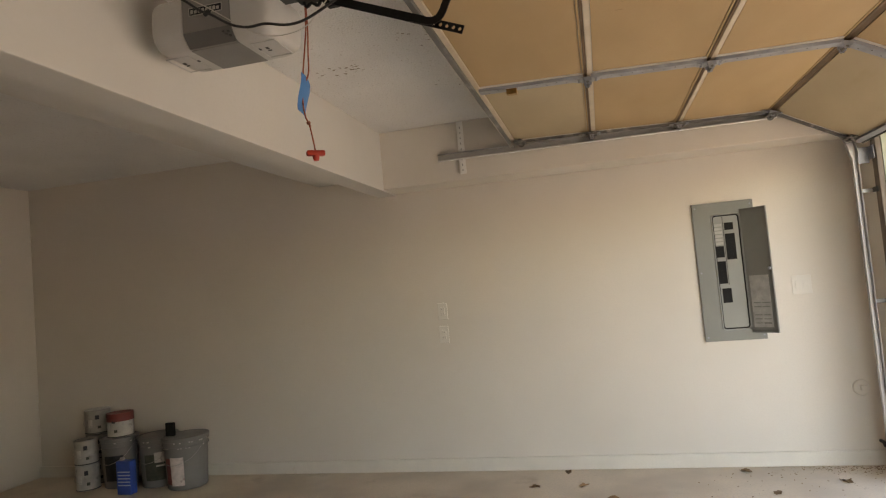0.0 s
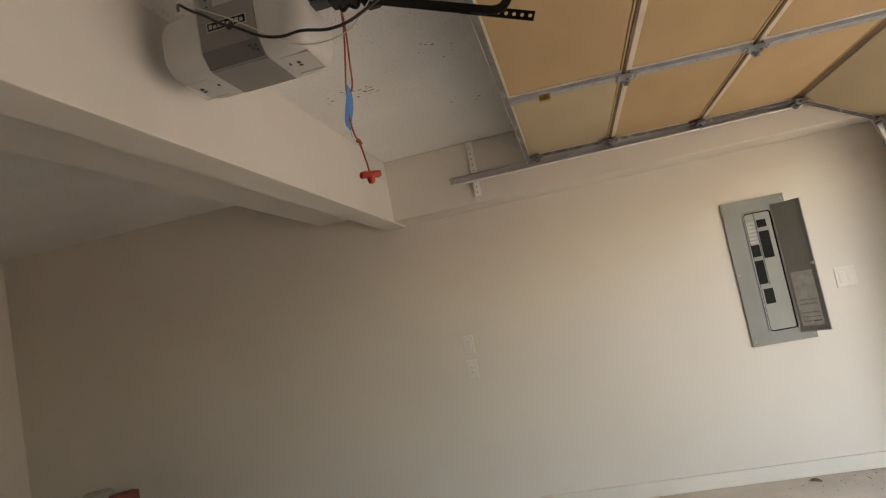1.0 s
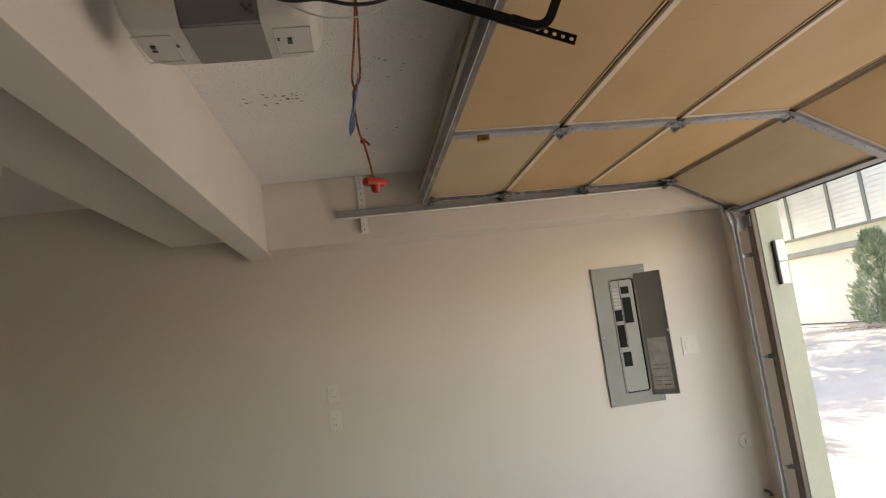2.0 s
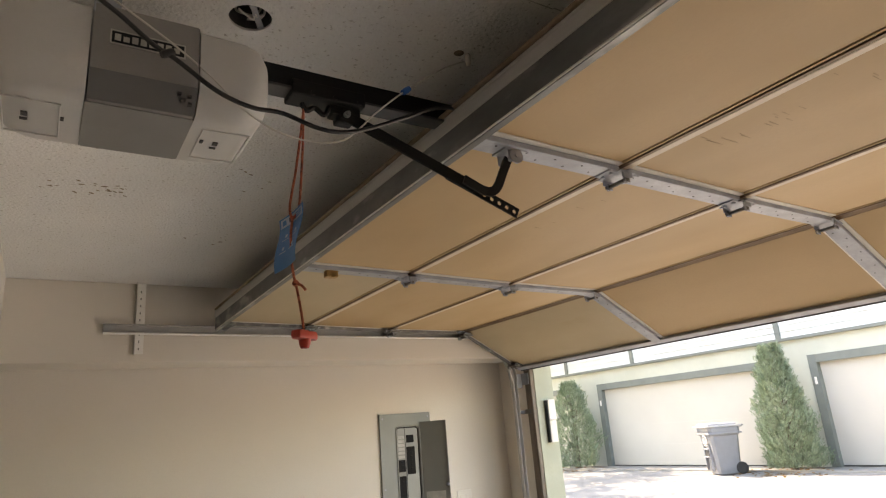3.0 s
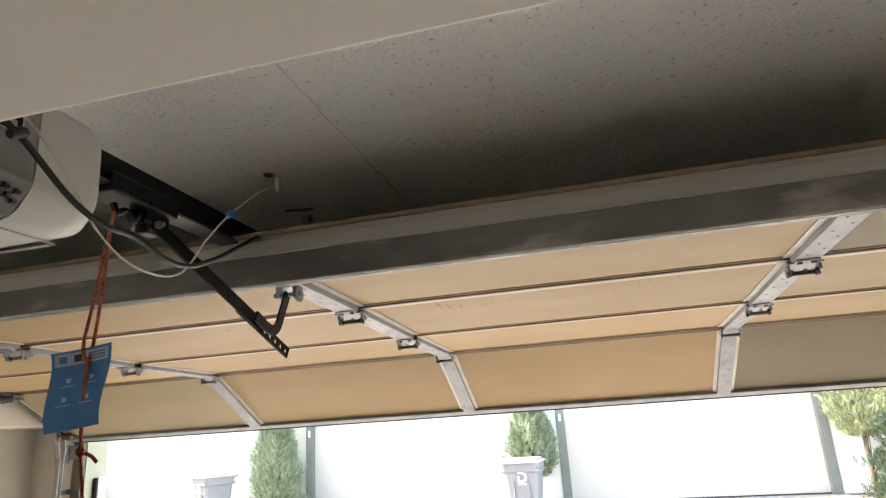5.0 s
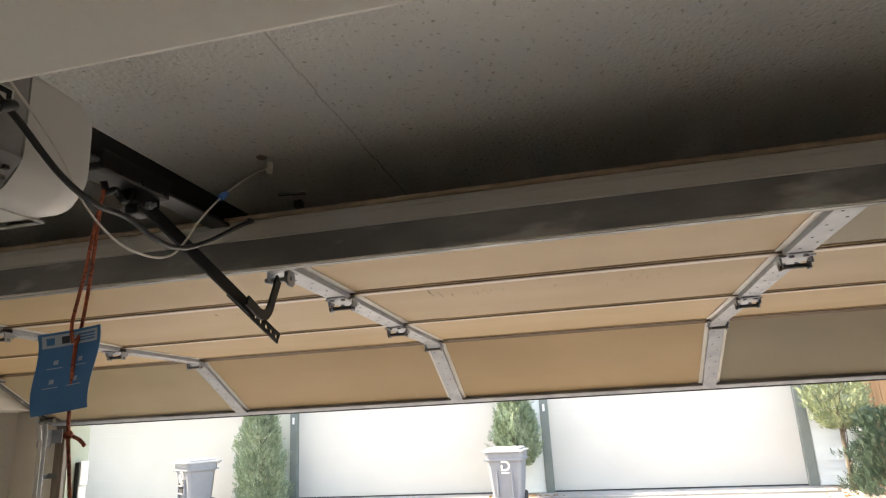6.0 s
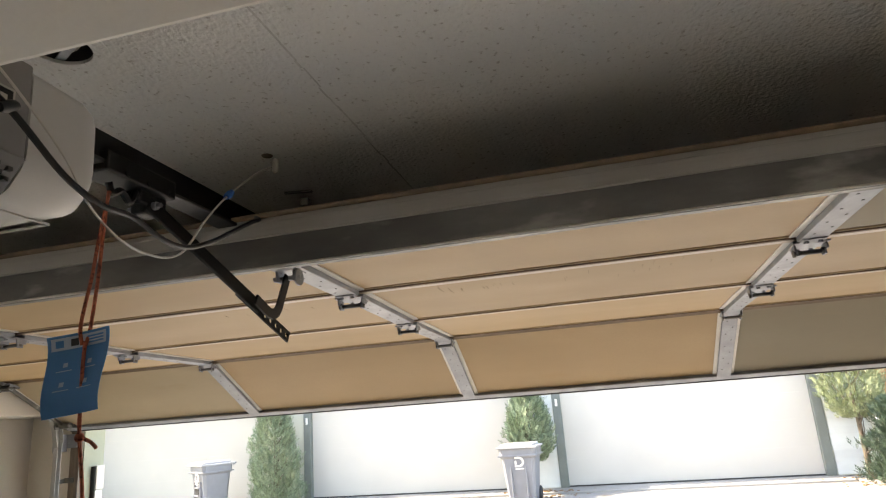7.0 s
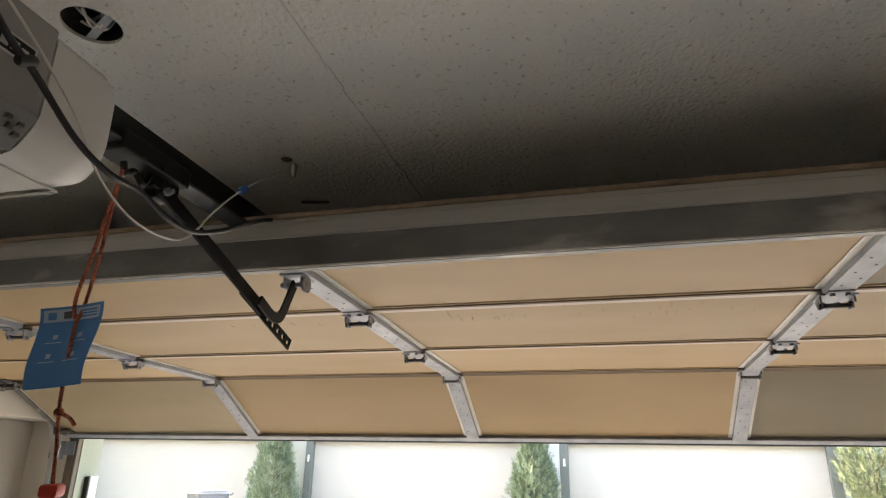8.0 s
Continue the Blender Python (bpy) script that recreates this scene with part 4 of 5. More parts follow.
for x, z, w, h, mat in ((1.012, 1.617, 0.056, 0.050, "breaker"), (1.013, 1.478, 0.062, 0.177, "breaker"), (0.940, 1.446, 0.056, 0.077, "breaker"), (0.939, 1.305, 0.060, 0.153, "breaker"),
                        (0.957, 1.147, 0.058, 0.098, "breaker"), (0.943, 1.565, 0.056, 0.150, "plate")):
    dark = mat == "breaker"
    bm = bmesh.new()
    box(bm, x - w / 2, x + w / 2, LOW_Y - (0.010 if dark else 0.0085), LOW_Y - 0.0055, z - h / 2, z + h / 2, bevel=0.001)
    bank = part("breaker_bank", bm, M["breaker" if dark else "panellight"], panel, "black breaker bank" if dark else "pale blank filler plate")
    count = max(2, round(h / 0.026))
    for k in range(count):
        bm = bmesh.new()
        zz = z - h / 2 + (k + 0.5) * h / count
        if dark:
            box(bm, x - 0.004, x + 0.010, LOW_Y - 0.0150, LOW_Y - 0.0095, zz - 0.0035, zz + 0.0035, bevel=0.001)
        else:
            box(bm, x - w / 2 + 0.004, x + w / 2 - 0.004, LOW_Y - 0.0100, LOW_Y - 0.0080, zz - h / count * 0.36, zz + h / count * 0.36, bevel=0.0008)
        part("toggle" if dark else "filler", bm, M["breaker" if dark else "paper"], bank)
DOOR_M = pose(1.090, LOW_Y - 0.020, 0, 0, 0, -43)
bm = bmesh.new()
box(bm, 0.0, 0.182, -0.006, 0.0, 0.890, 1.722, bevel=0.0015, m=DOOR_M)
box(bm, 0.174, 0.182, -0.014, -0.006, 0.890, 1.722, m=DOOR_M)
box(bm, 0.0, 0.182, -0.014, -0.006, 0.890, 0.896, m=DOOR_M)
box(bm, 0.0, 0.182, -0.014, -0.006, 1.716, 1.722, m=DOOR_M)
pdoor = part("panel_door", bm, M["panelgrey"], panel, "grey panel door, swung open")
bm = bmesh.new()
box(bm, 0.018, 0.150, -0.0078, -0.0062, 0.925, 1.270, m=DOOR_M)
part("schedule_sheet", bm, M["paper"], pdoor, "paper circuit schedule")
for k in (0, 1, 2, 4, 5):
    for c in (0.03, 0.09):
        bm = bmesh.new()
        box(bm, c, c + 0.05, -0.0086, -0.0079, 0.95 + 0.027 * k, 0.956 + 0.027 * k, m=DOOR_M)
        part("schedule_bar", bm, M["hole" if k % 3 == 0 and c > 0.05 else "panelgrey"], pdoor)
bm = bmesh.new()
lathe(bm, [(0.012, 0), (0.012, 0.010), (0.008, 0.016)], 14, DOOR_M @ pose(0.168, -0.006, 1.31, 90))
part("latch", bm, M["galv"], pdoor, "steel door latch")
for x, z in ((0.806, 0.87), (0.806, 1.31), (0.806, 1.755), (1.156, 0.87), (1.156, 1.755)):
    bm = bmesh.new()
    lathe(bm, [(0.006, 0), (0.006, 0.0025), (0.004, 0.0035)], 10, pose(x, LOW_Y - 0.016, z, 90))
    part("screw", bm, M["galv"], panel)


def wall_plate(name, x0, x1, z0, z1, label, category, fill):
    t = thing(name, ((x0 + x1) / 2, LOW_Y, z0), label, category, "wall plates")
    bm = bmesh.new()
    box(bm, x0, x1, LOW_Y - 0.007, LOW_Y - 0.0005, z0, z1, bevel=0.0025)
    part("plate", bm, M["plate"], t)
    fill(t)
    return t


def outlet_face(t):
    x, z = t.location.x, t.location.z + 0.062
    bm = bmesh.new()
    box(bm, x - 0.017, x + 0.017, LOW_Y - 0.0095, LOW_Y - 0.0065, z - 0.034, z + 0.034, bevel=0.0015)
    part("receptacle", bm, M["plate"], t)
    for dz in (-0.019, 0.019):
        for dx in (-0.006, 0.006):
            bm = bmesh.new()
            box(bm, x + dx - 0.001, x + dx + 0.001, LOW_Y - 0.0100, LOW_Y - 0.0090, z + dz - 0.004, z + dz + 0.004)
            part("slot", bm, M["hole"], t)


def switch_face(t):
    x, z = t.location.x, t.location.z + 0.062
    bm = bmesh.new()
    box(bm, x - 0.040, x - 0.006, LOW_Y - 0.012, LOW_Y - 0.0065, z - 0.034, z + 0.034, bevel=0.002)
    part("rocker", bm, M["plate"], t, "white rocker")
    bm = bmesh.new()
    box(bm, x + 0.010, x + 0.044, LOW_Y - 0.0090, LOW_Y - 0.0065, z - 0.034, z + 0.034, bevel=0.001)
    part("rocker", bm, M["plate"], t, "white blank insert")


wall_plate("wall_outlet", -1.082, -1.008, 1.125, 1.250, "white upper wall outlet plate on the cream wall", "outlet", outlet_face)
wall_plate("wall_outlet", -1.086, -1.012, 0.950, 1.078, "white lower wall outlet plate on the cream wall", "outlet", outlet_face)
wall_plate("light_switch", 1.360, 1.478, 1.120, 1.244, "white double light switch plate beside the panel", "switch", switch_face)
cap = thing("cleanout", (1.695, LOW_Y, 0.44), "cream painted round cleanout cover on the wall", "cleanout")
bm = bmesh.new()
lathe(bm, [(0.052, 0.0), (0.052, 0.008), (0.047, 0.012), (0.0, 0.012)], 28, pose(1.695, LOW_Y - 0.0005, 0.492, 90), cap=False)
part("disc", bm, M["wall"], cap, "", True)
bm = bmesh.new()
box(bm, 1.685, 1.722, LOW_Y - 0.030, LOW_Y - 0.0115, 0.474, 0.510, bevel=0.004)
part("square_nut", bm, M["wall"], cap)
bm = bmesh.new()
tube(bm, [(1.77, LOW_Y - 0.002, 0.15), (1.77, LOW_Y - 0.05, 0.15), (1.77, LOW_Y - 0.07, 0.13)], 0.011, 10)
tagged(part("pipe_stub", bm, M["hole"], None, "", True), "short dark pipe stub low on the wall", "pipe")

# safety keypad box on the jamb
keypad = thing("keypad", (1.93, JAMB_L - 0.012, 1.52), "white two-part keypad box on the green jamb", "keypad")
bm = bmesh.new()
box(bm, 1.900, 1.965, JAMB_L - 0.046, JAMB_L - 0.0125, 1.665, 1.805, bevel=0.004)
part("keypad_cover", bm, M["plate"], keypad)
bm = bmesh.new()
box(bm, 1.905, 1.965, JAMB_L - 0.038, JAMB_L - 0.0125, 1.515, 1.662, bevel=0.004)
part("keypad_body", bm, M["plate"], keypad)
bm = bmesh.new()
box(bm, 1.890, 1.8995, JAMB_L - 0.040, JAMB_L - 0.0125, 1.515, 1.80, bevel=0.002)
part("backplate", bm, M["rubber"], keypad, "dark backplate edge")


# ---- paint cans and buckets in the rear corner ----
def paint_can(x, y, z, r, h, label, mat="canwhite", lid="tin", group="paint cans"):
    t = thing("paint_can", (x, y, z), label, "paint can", group)
    T = Matrix.Translation((x, y, z))
    bm = bmesh.new()
    lathe(bm, [(r, 0.001), (r * 1.02, 0.004), (r, 0.008), (r, h - 0.012), (r * 1.02, h - 0.006), (r, h)], 28, T)
    body = part("can_body", bm, M[mat], t, "", True)
    bm = bmesh.new()
    lathe(bm, [(r * 1.03, h - 0.004), (r * 1.03, h + 0.002), (r * 0.90, h + 0.003), (r * 0.88, h - 0.002)], 28, T)
    part("can_lid", bm, M[lid], t, "", True)
    bm = bmesh.new()
    tube(bm, [(x - r, y, z + h * 0.75), (x - r * 0.7, y - r * 0.85, z + h * 0.45), (x, y - r * 1.04, z + h * 0.34), (x + r * 0.7, y - r * 0.85, z + h * 0.45), (x + r, y, z + h * 0.75)], 0.0018, 6)
    part("bail", bm, M["tin"], t)
    # Shadow under the can's bottom rim, modelled as a dark ring.
    bm = bmesh.new()
    lathe(bm, [(r * 1.012, 0.002), (r * 1.03, 0.005), (r * 1.012, 0.010)], 28, T)
    part("base_rim", bm, M["hole"], t, "dark ring for the rim shadow at the base", True)
    for a0, a1, z0, z1, lab in ((-70, -52, 0.62, 0.80, "darklabel"), (-60, -45, 0.22, 0.34, "mutedlabel"), (-105, -82, 0.30, 0.62, "chip")):
        a = a0 + (137 * z / 0.2 + 60 * x) % 45 - 22
        part("printed_patch", wrapped(x, y, z, r * 1.008, r * 1.008, h * z0, h * z1, a, a + a1 - a0), M[lab], body)
    return t


def wrapped(x, y, z, r0, r1, z0, z1, a0, a1):
    """A thin sheet bent round an upright can, from one bearing to another."""
    bm = bmesh.new()
    rows = []
    for k in range(9):
        a = radians(a0 + (a1 - a0) * k / 8)
        rows.append([bm.verts.new((x + (q + e) * math.cos(a), y + (q + e) * math.sin(a), z + zz)) for q, zz, e in ((r0, z0, 0), (r1, z1, 0), (r1, z1, 0.0012), (r0, z0, 0.0012))])
    for p, q in zip(rows, rows[1:]):
        for i in range(4):
            bm.faces.new((p[i], q[i], q[(i + 1) % 4], p[(i + 1) % 4]))
    bm.faces.new(rows[0])
    bm.faces.new(list(reversed(rows[-1])))
    return bm


def bucket(x, y, r, h, label, sheets=(), chips=0):
    t = thing("bucket", (x, y, 0), label, "bucket", "buckets")
    T = Matrix.Translation((x, y, 0))
    bm = bmesh.new()
    lathe(bm, [(r * 0.86, 0.002), (r * 0.88, 0.012), (r * 0.97, h * 0.80), (r * 1.03, h * 0.80), (r * 1.03, h * 0.83), (r * 0.98, h * 0.83), (r * 0.985, h * 0.90), (r * 1.04, h * 0.90),
               (r * 1.04, h * 0.925), (r, h * 0.925), (r, h * 0.985)], 32, T)
    part("bucket_body", bm, M["bucket"], t, "", True)
    bm = bmesh.new()
    lathe(bm, [(r * 1.05, h * 0.95), (r * 1.06, h), (r * 0.95, h * 1.005), (r * 0.92, h * 0.993)], 32, T)
    part("bucket_lid", bm, M["bucket"], t, "", True)
    bm = bmesh.new()
    tube(bm, [(x - r, y, h * 0.86), (x - r * 0.8, y - r * 0.75, h * 0.62), (x, y - r * 1.06, h * 0.50), (x + r * 0.8, y - r * 0.75, h * 0.62), (x + r, y, h * 0.86)], 0.002, 6)
    part("bail", bm, M["tin"], t)
    body = [ob for ob in t.children if ob.name.startswith("bucket_body")][0]
    for a0, a1, z0, z1, mat, lift in sheets:
        q0, q1 = (r * (0.88 + 0.1125 * k) + lift for k in (z0, z1))
        part("label_sheet", wrapped(x, y, 0, q0, q1, h * z0, h * z1, a0, a1), M[mat], body, {"labelpaper": "pale worn paper label", "redlabel": "faded red label", "chip": "scrap of white label"}.get(mat, "dark printed label"))
    if chips:
        rr = random.Random(int(x * 100))
        bm = bmesh.new()
        for _ in range(chips):
            a, low = rr.uniform(-130, 10), rr.random() < 0.5
            q, zz = (r * 1.032, h * 0.80) if low else (r * 1.042, h * 0.90)
            box(bm, q - 0.002, q + 0.0015, -rr.uniform(0.003, 0.010), rr.uniform(0.003, 0.010), zz + 0.001, zz + rr.uniform(0.006, 0.011), m=pose(x, y, 0, 0, 0, a))
        tagged(part("paint_chip", bm, M["chip"], body, "dried pale paint flecks"), kind="stuff")
    return t


paint_can(-4.03, 4.61, 0.0, 0.088, 0.20, "white gallon paint can on the floor")
paint_can(-4.035, 4.61, 0.203, 0.088, 0.19, "white gallon paint can stacked on another")
bucket(-3.79, 4.70, 0.140, 0.395, "grey lidded bucket with a dark label and a can on top", ((-105, -40, 0.16, 0.66, "darklabel", 0.001),), 5)
paint_can(-3.755, 4.68, 0.400, 0.098, 0.185, "white paint can with a dark red lid", lid="redlid")
bm = bmesh.new()
lathe(bm, [(0.1005, 0.125), (0.101, 0.188)], 28, pose(-3.755, 4.68, 0.400))
tagged(part("lid_band", bm, M["redlid"], bpy.data.objects["paint_can.002"], "", True), "dark red band")
bucket(-3.44, 4.72, 0.150, 0.395, "grey plastic bucket with a torn dark label", ((-98, -35, 0.15, 0.66, "mutedlabel", 0.001), (-66, -32, 0.50, 0.70, "chip", 0.003), (-62, -36, 0.42, 0.45, "chip", 0.003)), 9)
bucket(-3.15, 4.67, 0.168, 0.395, "grey plastic bucket with a red and white label", ((-120, -88, 0.12, 0.62, "redlabel", 0.001), (-100, -62, 0.10, 0.64, "labelpaper", 0.003)), 16)
bm = bmesh.new()
box(bm, -3.275, -3.20, 4.60, 4.625, 0.3985, 0.500, bevel=0.004, m=None)
tagged(part("phone_box", bm, M["breaker"]), "small black box standing on the bucket lid", "box")
blue = thing("solvent_tin", (-3.53, 4.48, 0), "blue rectangular solvent tin on the floor", "tin")
bm = bmesh.new()
box(bm, -3.610, -3.480, 4.44, 4.51, 0.001, 0.255, bevel=0.008)
part("tin_body", bm, M["bluecan"], blue)
bm = bmesh.new()
lathe(bm, [(0.018, 0.235), (0.018, 0.258), (0.014, 0.260)], 16, pose(-3.58, 4.48, 0.015))
part("tin_cap", bm, M["tin"], blue)
bm = bmesh.new()
for k in range(5):
    box(bm, -3.595, -3.485, 4.4385, 4.4402, 0.07 + 0.025 * k, 0.078 + 0.025 * k)
part("tin_bar", bm, M["print"], blue)
for k in range(3):
    paint_can(-4.09 - 0.004 * k, 4.815, 0.203 * k, 0.098, 0.19, "white gallon paint can in the stack behind")


# ---- leaves and grit on the floor ----
def leaf_mesh(seed):
    r = random.Random(seed)
    bm = bmesh.new()
    L, W = 0.075, 0.045
    top, bot = [], []
    for k in range(10):
        a = 2 * math.pi * k / 10
        q = 1 + 0.25 * r.uniform(-1, 1)
        p = Vector((L / 2 * q * math.cos(a), W / 2 * q * math.sin(a), 0.004 + 0.012 * abs(math.sin(a)) * r.random()))
        top.append(bm.verts.new(p + Vector((0, 0, 0.0015))))
        bot.append(bm.verts.new(p))
    ct, cb = bm.verts.new((0, 0, 0.006)), bm.verts.new((0, 0, 0.0045))
    for k in range(10):
        q = (k + 1) % 10
        bm.faces.new((top[k], top[q], ct))
        bm.faces.new((bot[q], bot[k], cb))
        bm.faces.new((bot[k], bot[q], top[q], top[k]))
    return mesh_of("fallen_leaf", bm, M["litter"])


LEAVES = [leaf_mesh(s) for s in (1, 2, 3)]
for k, (x, y) in enumerate(((-0.42, 4.55), (-0.10, 4.57), (-0.22, 4.86), (0.93, 4.83), (0.08, 4.32), (1.02, 4.40), (1.45, 4.6), (0.70, 3.9), (1.3, 4.15))):
    ob = new("fallen_leaf", LEAVES[k % 3])
    ob.matrix_world = pose(x, y, -0.003, 0, 0, 47 * k)
    tagged(ob, "dry brown curled leaf on the concrete floor", "leaf", "fallen leaves")
r3 = random.Random(21)
bm = bmesh.new()
for _ in range(320):
    near = r3.random() < 0.7
    x, y = (1.80 - abs(r3.gauss(0, 0.28)), 4.90 - abs(r3.gauss(0, 0.07))) if near else (1.75 - abs(r3.gauss(0, 0.6)), 4.8 - abs(r3.gauss(0, 0.3)))
    k = r3.uniform(0.002, 0.009)
    box(bm, -k / 2, k / 2, -k / 3, k / 3, 0.0, k * 0.25, m=pose(x, y, 0, 0, 0, r3.uniform(0, 180)))
tagged(part("floor_grit", bm, M["litter"]), "brown grit and leaf crumbs on the floor by the door", "grit", "", "stuff")

# ---- the alley ----
SLOPE0, SLOPE1, FX = 1.96, 12.65, 12.65
GZ = 0.335


def ground_z(x):
    return 0.0 if x < 2 else GZ * min(1.0, (x - 2) / (FX - 2))


bm = bmesh.new()
xs, ys = [1.96, 2.4, 5, 8, 11, 12.65, 20, 120], [-120, -30, -10, -4, 0, 5, 10, 16, 30, 120]
vg = [[bm.verts.new((x, y, ground_z(x) - 0.012)) for y in ys] for x in xs]
for i in range(len(xs) - 1):
    for j in range(len(ys) - 1):
        bm.faces.new((vg[i][j], vg[i + 1][j], vg[i + 1][j + 1], vg[i][j + 1]))
tagged(part("ground", bm, M["alley"]), "pale concrete alley rising to the opposite garages", "ground", "", "structure")
bm = bmesh.new()
box(bm, FX - 0.75, FX, -2.7, 25.0, GZ - 0.2, GZ + 0.004, bevel=0.004)
tagged(part("pavement_apron", bm, M["alley"]), "narrow concrete apron before the opposite garages", "apron", "", "structure")

building = thing("garage_building", (FX, 9, GZ), "pale two-storey building with white garage doors across the alley", "building")
DOORS = ((20.85, 16.0), (14.50, 9.62), (8.28, 3.40), (2.46, -2.42))
ends = [25.0]
for a, b in DOORS:
    ends += [a, b]
ends += [-3.44]
for k in range(0, len(ends), 2):
    bm = bmesh.new()
    box(bm, FX, FX + 0.25, ends[k + 1], ends[k], GZ, 2.98)
    part("wall_pier", bm, M["facade"], building, "sage stucco pier")
for a, b in DOORS:
    bm = bmesh.new()
    box(bm, FX, FX + 0.25, b, a, GZ + 2.10, 2.98)
    part("wall_header", bm, M["facade"], building, "sage stucco band over a door")
bm = bmesh.new()
box(bm, FX - 0.10, FX + 0.3, -3.46, 25.0, 2.955, 3.02, bevel=0.006)
part("flashing", bm, M["darktrim"], building, "dark flashing between the storeys")
bm = bmesh.new()
box(bm, FX + 0.06, FX + 6.0, -3.44, 25.0, 3.0, 4.95)
part("upper_wall", bm, M["siding"], building, "pale upper storey wall")
bm = bmesh.new()
extrude(bm, [(FX - 0.3, 4.94), (FX + 6.5, 4.94), (FX + 6.5, 5.1), (FX + 3.0, 5.9), (FX - 0.3, 5.1)], -4.5, 25.5, "y")
part("roof", bm, M["roof"], building, "grey shingled roof")
for k in range(13):
    z = 3.03 + 0.14 * k
    bm = bmesh.new()
    extrude(bm, [(FX + 0.032, z), (FX + 0.060, z), (FX + 0.060, z + 0.139), (FX + 0.054, z + 0.139)], -3.44, 25.0, "y")
    part("siding_board", bm, M["siding"], building)
for y in (19.0, 17.2, 15.9, 13.25, 9.0, 5.6, 2.7):
    bm = bmesh.new()
    box(bm, FX + 0.012, FX + 0.05, y - 0.06, y + 0.06, 3.02, 4.93, bevel=0.003)
    part("corner_board", bm, M["darktrim"], building, "dark vertical trim board")
for a, b in ((12.5, 9.9), (7.6, 6.2)):
    bm = bmesh.new()
    for d in ((b, a, 3.60, 3.68), (b, a, 4.72, 4.80), (b, b + 0.08, 3.68, 4.72), (a - 0.08, a, 3.68, 4.72), ((a + b) / 2 - 0.03, (a + b) / 2 + 0.03, 3.68, 4.72)):
        box(bm, FX + 0.0, FX + 0.055, *d)
    win = part("window", bm, M["darktrim"], building, "dark framed upper window")
    for c0, c1 in ((b + 0.08, (a + b) / 2 - 0.03), ((a + b) / 2 + 0.03, a - 0.08)):
        bm = bmesh.new()
        box(bm, FX + 0.022, FX + 0.030, c0, c1, 3.68, 4.72)
        part("pane", bm, M["glass"], win)
for a, b in DOORS:
    bm = bmesh.new()
    box(bm, FX - 0.03, FX + 0.12, a - 0.01, a + 0.16, GZ, GZ + 2.26, bevel=0.004)
    box(bm, FX - 0.03, FX + 0.12, b - 0.16, b + 0.01, GZ, GZ + 2.26, bevel=0.004)
    box(bm, FX - 0.027, FX + 0.117, b + 0.011, a - 0.011, GZ + 2.09, GZ + 2.257, bevel=0.004)
    part("door_trim", bm, M["darktrim"], building, "dark green door surround")
    for k in range(4):
        bm = bmesh.new()
        box(bm, FX + 0.10, FX + 0.15, b + 0.002, a - 0.002, GZ + 0.03 + 0.52 * k, GZ + 0.03 + 0.52 * k + 0.5194, bevel=0.001)
        part("garage_door_panel", bm, M["gdoor"], building, "white garage door section")
    bm = bmesh.new()
    box(bm, FX + 0.09, FX + 0.15, b + 0.002, a - 0.002, GZ + 0.004, GZ + 0.028)
    part("door_seal", bm, M["rubber"], building, "black bottom seal")
    bm = bmesh.new()
    box(bm, FX - 0.045, FX - 0.031, a + 0.05, a + 0.10, GZ + 1.65, GZ + 1.80, bevel=0.003)
    part("keypad", bm, M["plate"], building, "small white keypad")
# lap siding beside the doors
for y0, y1 in ((-3.44, -2.60), (2.63, 3.22)):
    for k in range(18):
        z = GZ + 0.02 + 0.145 * k
        bm = bmesh.new()
        extrude(bm, [(FX - 0.024, z), (FX - 0.001, z), (FX - 0.001, z + 0.144), (FX - 0.006, z + 0.144)], y0, y1, "y")
        part("siding_board", bm, M["siding"], building)


